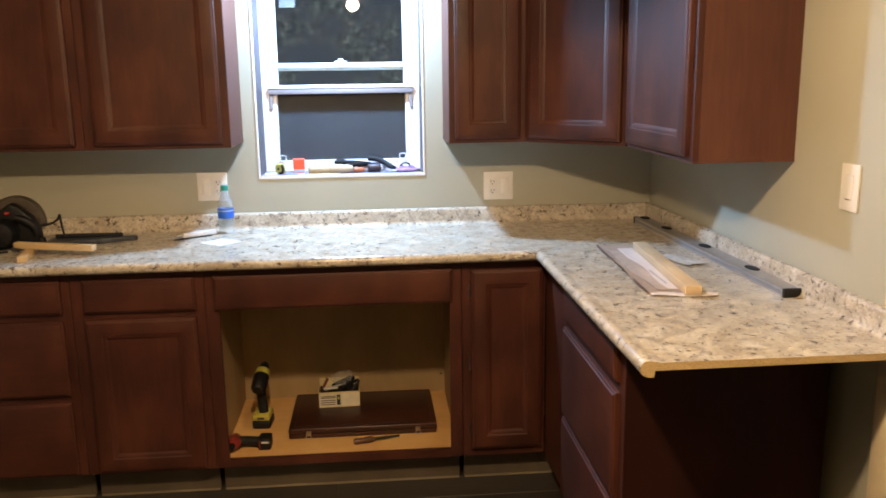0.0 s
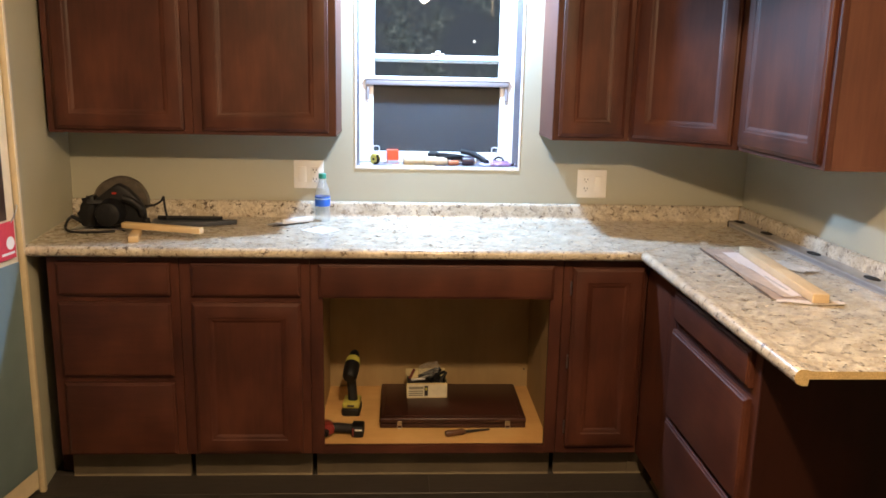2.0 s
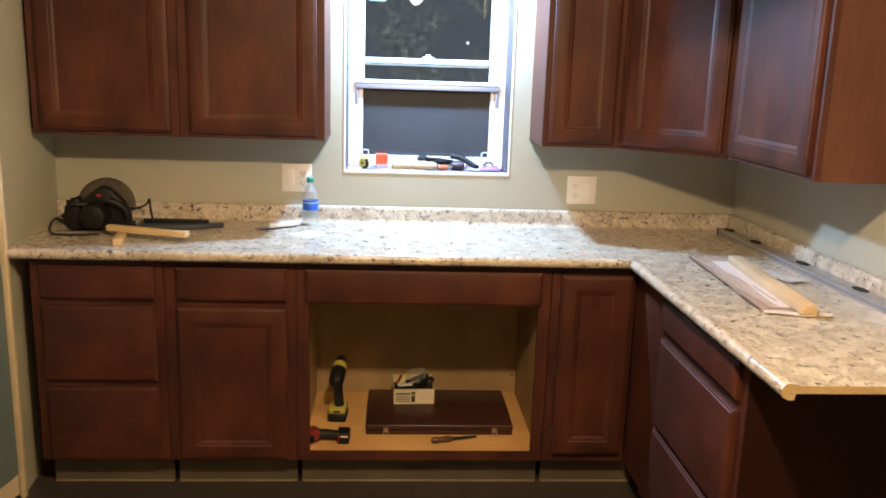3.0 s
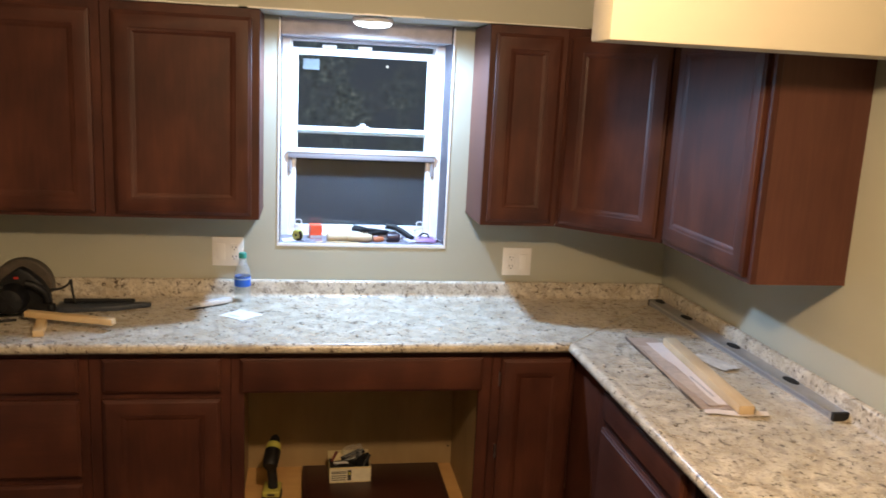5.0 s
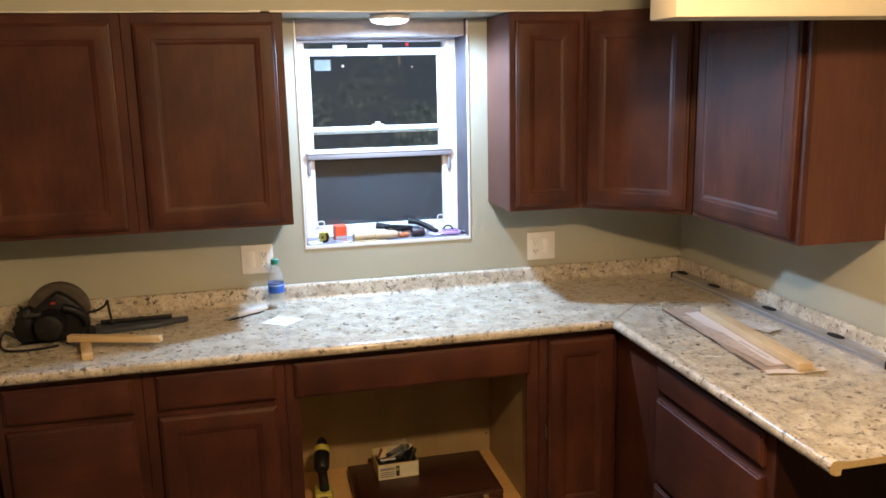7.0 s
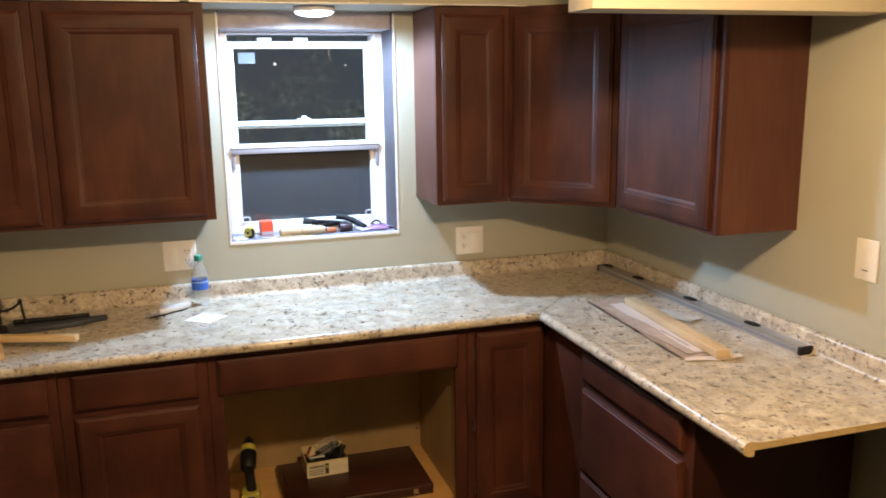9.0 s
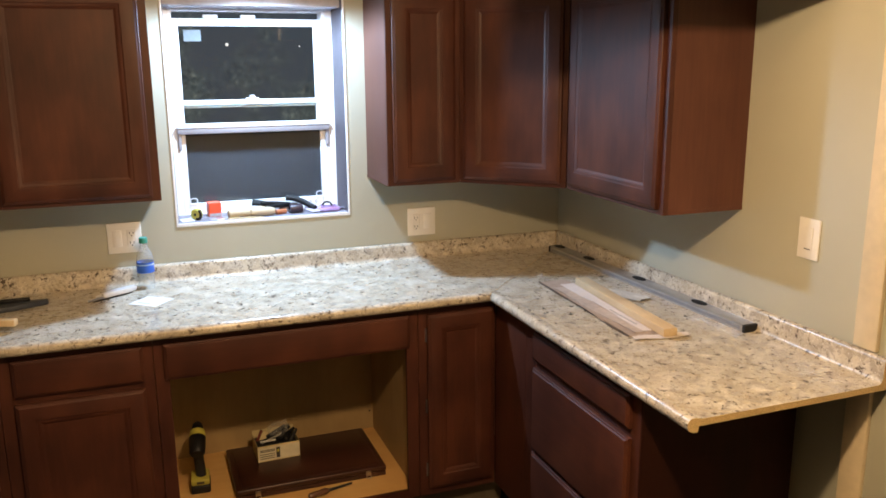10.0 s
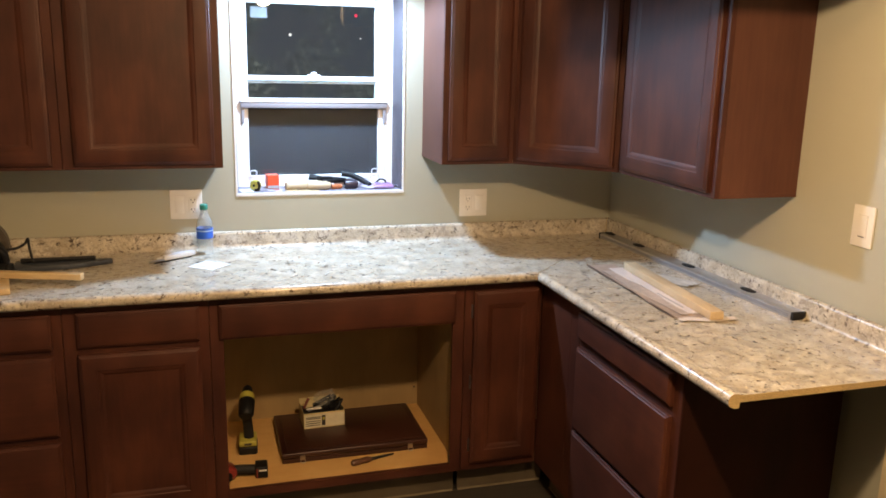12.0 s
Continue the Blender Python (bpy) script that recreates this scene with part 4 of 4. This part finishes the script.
def cordless_drill(m):
    d = thing("cordless_drill", m, "yellow and black cordless drill standing on its battery", "drill")
    part("battery", box(-0.036, -0.048, 0.0, 0.036, 0.048, 0.034, 0.008, 3), BLACK, d)
    part("battery_shoe", box(-0.034, -0.046, 0.034, 0.034, 0.046, 0.058, 0.006, 3), YELLOW, d, "yellow battery shoe")
    part("grip", tube([(0.004, -0.004, 0.052), (0.002, 0.000, 0.085), (-0.001, -0.002, 0.125), (-0.003, -0.012, 0.165)], 0.019, 14), RUBBER, d)
    axis = Matrix.Translation((-0.004, -0.050, 0.168)) @ pose(0, 0, 0, -64, 6, 0)
    part("motor_housing", turned([(0, -0.006), (0.022, -0.004), (0.029, 0.006), (0.031, 0.040), (0.031, 0.074), (0, 0.074)], 24), BLACK, d, m=axis)
    part("gear_housing", turned([(0, 0.074), (0.030, 0.074), (0.031, 0.080), (0.028, 0.104), (0, 0.104)], 24), YELLOW, d, "yellow gear housing", m=axis)
    part("chuck", turned([(0, 0.104), (0.021, 0.104), (0.022, 0.118), (0.019, 0.138), (0.009, 0.152), (0.006, 0.153), (0, 0.153)], 20), BLACK, d, m=axis)
    part("trigger", box(-0.020, 0.012, 0.130, 0.002, 0.026, 0.158, 0.004, 2), RED, d, "small red trigger")
    part("badge", box(-0.014, -0.0475, 0.041, 0.014, -0.0455, 0.050, 0.0005, 1), INK, d)
    return d


cordless_drill(pose(0.130, -0.298, ZC, 0, 0, -4))
imp = thing("impact_driver", pose(0.100, -0.512, ZC, 0, 0, -3), "red and black impact driver lying on its side", "driver")
part("motor_housing", turned([(0, -0.040), (0.018, -0.040), (0.024, -0.030), (0.026, 0.000), (0.024, 0.036), (0.014, 0.048), (0, 0.048)], 22, m=pose(-0.052, 0.006, 0.026, 80, 0, 10)), plain("dark_red_plastic", (0.20, 0.022, 0.018), 0.38), imp, "red motor housing")
part("nose", turned([(0, 0), (0.013, 0), (0.011, 0.018), (0, 0.020)], 16, m=pose(-0.052, -0.040, 0.027, 90)), BLACK, imp)
part("grip", tube([(-0.040, 0.006, 0.026), (-0.010, 0.008, 0.025), (0.030, 0.004, 0.024), (0.052, 0.002, 0.024)], 0.0185, 14), RUBBER, imp)
part("battery", box(0.042, -0.030, 0.001, 0.088, 0.034, 0.046, 0.006, 3), BLACK, imp)
part("stripe", box(0.056, -0.0312, 0.030, 0.084, -0.0298, 0.036), PAPER, imp, "pale printed stripe")
part("stripe", box(0.046, -0.0312, 0.006, 0.052, -0.0298, 0.040), plain("dull_red_stripe", (0.16, 0.02, 0.015), 0.5), imp)

sd = thing("screwdriver", pose(0.588, -0.512, ZC, 0, 0, 15), "screwdriver with a clear amber handle", "screwdriver")
part("handle", turned([(0, 0), (0.009, 0.001), (0.0125, 0.010), (0.011, 0.040), (0.0125, 0.070), (0.008, 0.082), (0, 0.083)], 12, m=pose(-0.090, 0, 0.013, 0, 90, 0)), plain("amber_plastic", (0.115, 0.055, 0.034), 0.25), sd, "amber plastic handle")
part("shank", rod((-0.010, 0, 0.013), (0.095, 0.004, 0.008), 0.0058, r2=0.0036), RUBBER, sd)
wrap = thing("plastic_wrap", pose(0.455, -0.188, ZC + 0.117), "crumpled clear plastic wrap on top of the carton", "wrap")
bm = bmesh.new()
bmesh.ops.create_icosphere(bm, subdivisions=4, radius=0.045)
for v in bm.verts:
    k = 0.80 + 0.55 * noise.noise(v.co * 42)
    v.co = Vector((v.co.x * k * 1.1, v.co.y * k * 0.7, max(0.0, v.co.z * k * 0.8 + 0.030)))
f = part("film", bm, FILM, wrap, smooth=15)
f.visible_shadow = False
part("plug", turned([(0, 0), (0.004, 0), (0.004, 0.002), (0, 0.002)], 10, m=pose(0.880 - 0.0, 0.589, 0.235, 90)), VOID, sink, "dark drilled hole")

# ---------------------------------------------------------------- on the window sill
ZS = WZ0 + 0.006
rb = thing("cardboard_box", pose(0.285, 0.130, ZS, 0, 0, 6), "small orange-red box on the window sill", "box")
part("carton", box(-0.025, -0.025, 0, 0.025, 0.025, 0.058, 0.0015, 1), ORANGE, rb)
part("print", box(-0.024, -0.0258, 0.002, 0.024, -0.0248, 0.014), plain("grey_base_print", (0.40, 0.38, 0.40), 0.6), rb)
tape = thing("tape_measure", pose(0.212, 0.066, ZS, 0, 0, -38) @ Matrix.Scale(0.82, 4), "yellow and black tape measure", "tape")
part("shell", turned([(0, 0), (0.022, 0), (0.027, 0.004), (0.028, 0.014), (0.027, 0.026), (0.022, 0.030), (0, 0.030)], 24, m=pose(0, 0.014, 0.028, 90)), YELLOW, tape)
part("grip", tube([(0.020, -0.010, 0.050), (0.027, -0.010, 0.032), (0.022, -0.010, 0.012), (0.004, -0.012, 0.006)], 0.0075, 8), BLACK, tape, "black grip")
part("hub", turned([(0, 0), (0.007, 0), (0.006, 0.002), (0, 0.002)], 20, m=pose(0, -0.016, 0.028, 90)), BLACK, tape, "black hub disc")
part("tongue", box(0.026, -0.006, 0.002, 0.036, 0.006, 0.006, 0.001, 1), STEEL, tape)
pl = thing("steel_plate", pose(0.305, 0.060, ZS, 0, 0, 8), "flat grey steel plate on the sill", "plate")
part("sheet", box(-0.050, -0.026, 0, 0.040, 0.026, 0.003, 0.001, 1), plain("dull_zinc", (0.30, 0.29, 0.32), 0.45, 0.4), pl)
part("mark", box(-0.020, -0.006, 0.003, 0.004, 0.004, 0.0036), RED, pl)
pt = thing("paper_scrap", pose(0.172, 0.060, ZS, 0, 0, 12), "folded white paper scrap", "paper")
part("sheet", slab([(-0.026, -0.03), (0.026, -0.024), (0.022, 0.034), (-0.022, 0.03)], 0, 0.003, 0.0008), PAPER, pt)


def handled_tool(where, turn, length, r, label, tool_metal=True):
    t = thing("chisel", Matrix.Translation(where) @ pose(0, 0, 0, 0, 0, turn), label, "chisel", "chisels on the sill")
    part("handle", turned([(0, 0), (r * 0.75, 0.001), (r, 0.010), (r * 0.86, length * 0.45), (r, length * 0.80), (r * 0.65, length), (0, length)], 18, m=pose(-length / 2, 0, r, 0, 90, 0)), HANDLEWOOD, t)
    if tool_metal:
        part("blade", box(length / 2 - 0.004, -r * 0.42, r * 0.75, length / 2 + 0.055, r * 0.42, r * 1.15, 0.0015, 1), STEEL, t, "steel blade")
    return t


handled_tool((0.385, 0.052, ZS), 10, 0.110, 0.0190, "wooden-handled chisel on the sill")
handled_tool((0.470, 0.050, ZS), 2, 0.100, 0.0185, "worn wooden chisel handle", False)
handled_tool((0.455, 0.098, ZS), 8, 0.150, 0.0180, "pale wooden tool handle", False)
sc = thing("wood_shaving", pose(0.395, 0.020, ZS, 0, 0, 14), "thin curl of pale wood", "shaving")
part("chip", slab([(-0.028, -0.006), (0.026, -0.003), (0.030, 0.006), (-0.022, 0.006)], 0, 0.005, 0.0015), PINE, sc)
pk = thing("pliers", pose(0.500, 0.140, ZS, 0, 0, -18), "black-handled pliers on the sill", "pliers")
part("handle", tube([(-0.060, 0.010, 0.044), (-0.030, 0.016, 0.040), (0.020, 0.012, 0.030), (0.060, 0.002, 0.020)], 0.009, 10), BLACK, pk)
part("handle", tube([(-0.055, -0.022, 0.040), (-0.020, -0.020, 0.038), (0.030, -0.010, 0.030), (0.060, 0.000, 0.022)], 0.009, 10), BLACK, pk)
part("jaw", slab([(0.055, -0.010), (0.090, -0.005), (0.098, 0.000), (0.090, 0.005), (0.055, 0.010)], 0.0, 0.026, 0.003), STEEL, pk, "steel jaws")
oc = thing("screwdriver", pose(0.560, 0.062, ZS, 0, 0, 12), "short screwdriver with an orange handle", "screwdriver")
part("handle", turned([(0, 0), (0.010, 0.001), (0.012, 0.012), (0.010, 0.045), (0, 0.047)], 12, m=pose(-0.036, 0, 0.012, 0, 90, 0)), plain("orange_handle", (0.45, 0.15, 0.06), 0.4), oc)
part("shank", rod((0.010, 0, 0.012), (0.040, 0, 0.012), 0.004), STEEL, oc)
bk = thing("socket_handle", pose(0.612, 0.068, ZS, 0, 0, 6), "dark round socket handle", "socket")
part("barrel", turned([(0, 0), (0.016, 0), (0.019, 0.006), (0.019, 0.050), (0.014, 0.056), (0, 0.056)], 20, m=pose(-0.028, 0, 0.019, 0, 90, 0)), plain("dark_plum_plastic", (0.030, 0.018, 0.030), 0.4), bk)
part("ring", turned([(0.006, 0.0555), (0.012, 0.0555), (0.012, 0.060), (0.006, 0.060)], 16, m=pose(-0.028, 0, 0.019, 0, 90, 0)), PAPER, bk, "pale end ring")
hs = thing("rubber_hose", pose(0.650, 0.115, ZS, 0, 0, -20), "short bent piece of black hose", "hose")
part("hose", tube([(-0.075, 0.020, 0.052), (-0.040, 0.022, 0.048), (0.000, 0.012, 0.036), (0.035, -0.004, 0.020), (0.055, -0.018, 0.013)], 0.012, 12), RUBBER, hs)
st = thing("strap_coil", pose(0.752, 0.070, ZS), "coiled purple strap on pale plastic", "strap")
for k, r in enumerate((0.040, 0.033, 0.026)):
    part("turn", tube([(r * math.cos(a) * 1.15, r * math.sin(a) * 0.8, 0.006 + 0.006 * k + 0.002 * math.sin(3 * a)) for a in (j * math.tau / 12 for j in range(13))], 0.0045, 8), PURPLE if k != 1 else plain("magenta_strap", (0.48, 0.27, 0.45), 0.5), st)
part("tie", tube([(-0.030, 0.010, 0.020), (-0.012, 0.016, 0.034), (0.008, 0.012, 0.032), (0.014, 0.004, 0.020)], 0.004, 8), BLACK, st)
pb = thing("plastic_bag", pose(0.735, 0.110, ZS, 0, 0, 10), "clear crumpled bag in the sill corner", "bag")
bm = bmesh.new()
bmesh.ops.create_grid(bm, x_segments=10, y_segments=8, size=0.5)
for v in bm.verts:
    v.co = Vector((v.co.x * 0.15, v.co.y * 0.13, 0.004 + 0.020 * abs(noise.noise(Vector((v.co.x * 4, v.co.y * 4, 8))))))
bmesh.ops.solidify(bm, geom=bm.faces[:], thickness=0.0006)
part("film", bm, plain("lilac_film", (0.55, 0.50, 0.62), 0.25), pb, smooth=20)

for x, y, turn, w in ((0.352, 0.026, 24, 0.030), (0.432, 0.018, -12, 0.038), (0.300, 0.022, 40, 0.018)):
    chip = thing("wood_chip", pose(x, y, ZS, 0, 0, turn), "small pale chip of wood on the sill", "wood", "chips on the sill")
    part("chip", slab([(-w, -0.006), (w * 0.8, -0.008), (w, 0.004), (-w * 0.7, 0.008)], 0, 0.004, 0.001), PINE, chip)
spare = thing("pliers", pose(0.545, 0.100, ZS, 0, 0, 14), "second black-handled pliers lying among the tools", "pliers")
part("handle", tube([(-0.070, 0.014, 0.040), (-0.030, 0.018, 0.040), (0.020, 0.010, 0.034), (0.050, 0.000, 0.030)], 0.0095, 10), BLACK, spare)
part("handle", tube([(-0.066, -0.020, 0.030), (-0.026, -0.020, 0.032), (0.022, -0.010, 0.032), (0.050, 0.000, 0.030)], 0.0095, 10), BLACK, spare)
part("jaw", slab([(0.046, -0.010), (0.082, -0.005), (0.090, 0.000), (0.082, 0.005), (0.046, 0.010)], 0.0, 0.036, 0.003), STEEL, spare, "steel jaws")
pouch = thing("plastic_bag", pose(0.690, 0.158, ZS, 0, 0, -8), "white crumpled plastic leaning by the window frame", "bag")
bm = bmesh.new()
bmesh.ops.create_icosphere(bm, subdivisions=3, radius=0.040)
for v in bm.verts:
    k = 0.75 + 0.6 * noise.noise(v.co * 46)
    v.co = Vector((v.co.x * k * 1.3, v.co.y * k * 0.45, max(0.0, v.co.z * k * 0.7 + 0.022)))
part("film", bm, plain("white_crumpled_plastic", (0.70, 0.70, 0.72), 0.3, vary=0.08), pouch, smooth=18)
nut = thing("steel_washer", pose(0.196, 0.104, ZS), "small steel washer on the sill", "washer")
part("ring", turned([(0.005, 0), (0.012, 0), (0.012, 0.003), (0.005, 0.003)], 18), STEEL, nut)

# ---------------------------------------------------------------- outside, at night
structure("ground", box(-40, 0.6, -1.3, 40, 80, -1.2), NIGHT, "dark ground outside at night", "ground")
far = structure("backdrop", box(-14, 12.0, -4, 16, 12.1, 12), GARDEN, "dim night garden far outside, its glow including the pane's reflected haze", "backdrop")

for (x, z), r, mat in (((1.653, 2.054), 0.027, FARLIGHT), ((2.928, 2.024), 0.012, FARLIGHT), ((2.843, 2.424), 0.030, FARRED)):
    part("far_lamp", turned([(0, -r), (r * 0.7, -r * 0.7), (r, 0), (r * 0.7, r * 0.7), (0, r)], 10, m=pose(x, 11.9, z)), mat, far, "faint lamp beyond the garden")

# ---------------------------------------------------------------- things that light the room
puck = thing("ceiling_puck", pose(*PUCK), "round white LED puck light under the soffit", "light")
part("housing", turned([(0, 0.004), (0.076, 0.004), (0.078, -0.004), (0.076, -0.011), (0.072, -0.013), (0, -0.013)], 40), VINYL, puck)
part("diffuser", turned([(0, -0.0135), (0.071, -0.0135), (0.066, -0.020), (0.050, -0.026), (0.028, -0.029), (0, -0.030)], 40), LED, puck, "glowing round diffuser")
for at in (LAMP,):
    fix = thing("ceiling_light", pose(at[0], at[1], 0), "small warm ceiling light with a bare bulb", "light", "ceiling lights")
    part("canopy", turned([(0, CEIL), (0.06, CEIL), (0.055, CEIL - 0.03), (0.02, CEIL - 0.04), (0, CEIL - 0.04)], 24), PLATE, fix)
    part("stem", rod((0, 0, CEIL - 0.035), (0, 0, at[2] + 0.24), 0.012), PLATE, fix)
    part("socket", rod((0, 0, at[2] + 0.195), (0, 0, at[2] + 0.245), 0.020), PLATE, fix)
    part("bulb", turned([(0.013, 0.06), (0.016, 0.045), (0.032, 0.02), (0.036, 0), (0.030, -0.022), (0.014, -0.034), (0, -0.036)], 24), BULB, fix, "glowing warm bulb", m=pose(0, 0, at[2] + 0.145))

# ---------------------------------------------------------------- floor planks
floor = bpy.data.objects["floor"]
plank_mesh = mesh("plank", box(-0.6, -0.0735, -0.004, 0.6, 0.0735, 0.0, 0.0012, 1), FLOOR)
for row in range(17):
    y = -0.47 - 0.1485 * row
    off = (row * 0.437) % 1.2
    for k in range(-2, 4):
        xc = -0.6 + off + k * 1.2015
        if -2.6 < xc < 2.6:
            ob = new("plank", plank_mesh)
            ob.parent = floor
            ob.matrix_basis = pose(xc, y, 0)
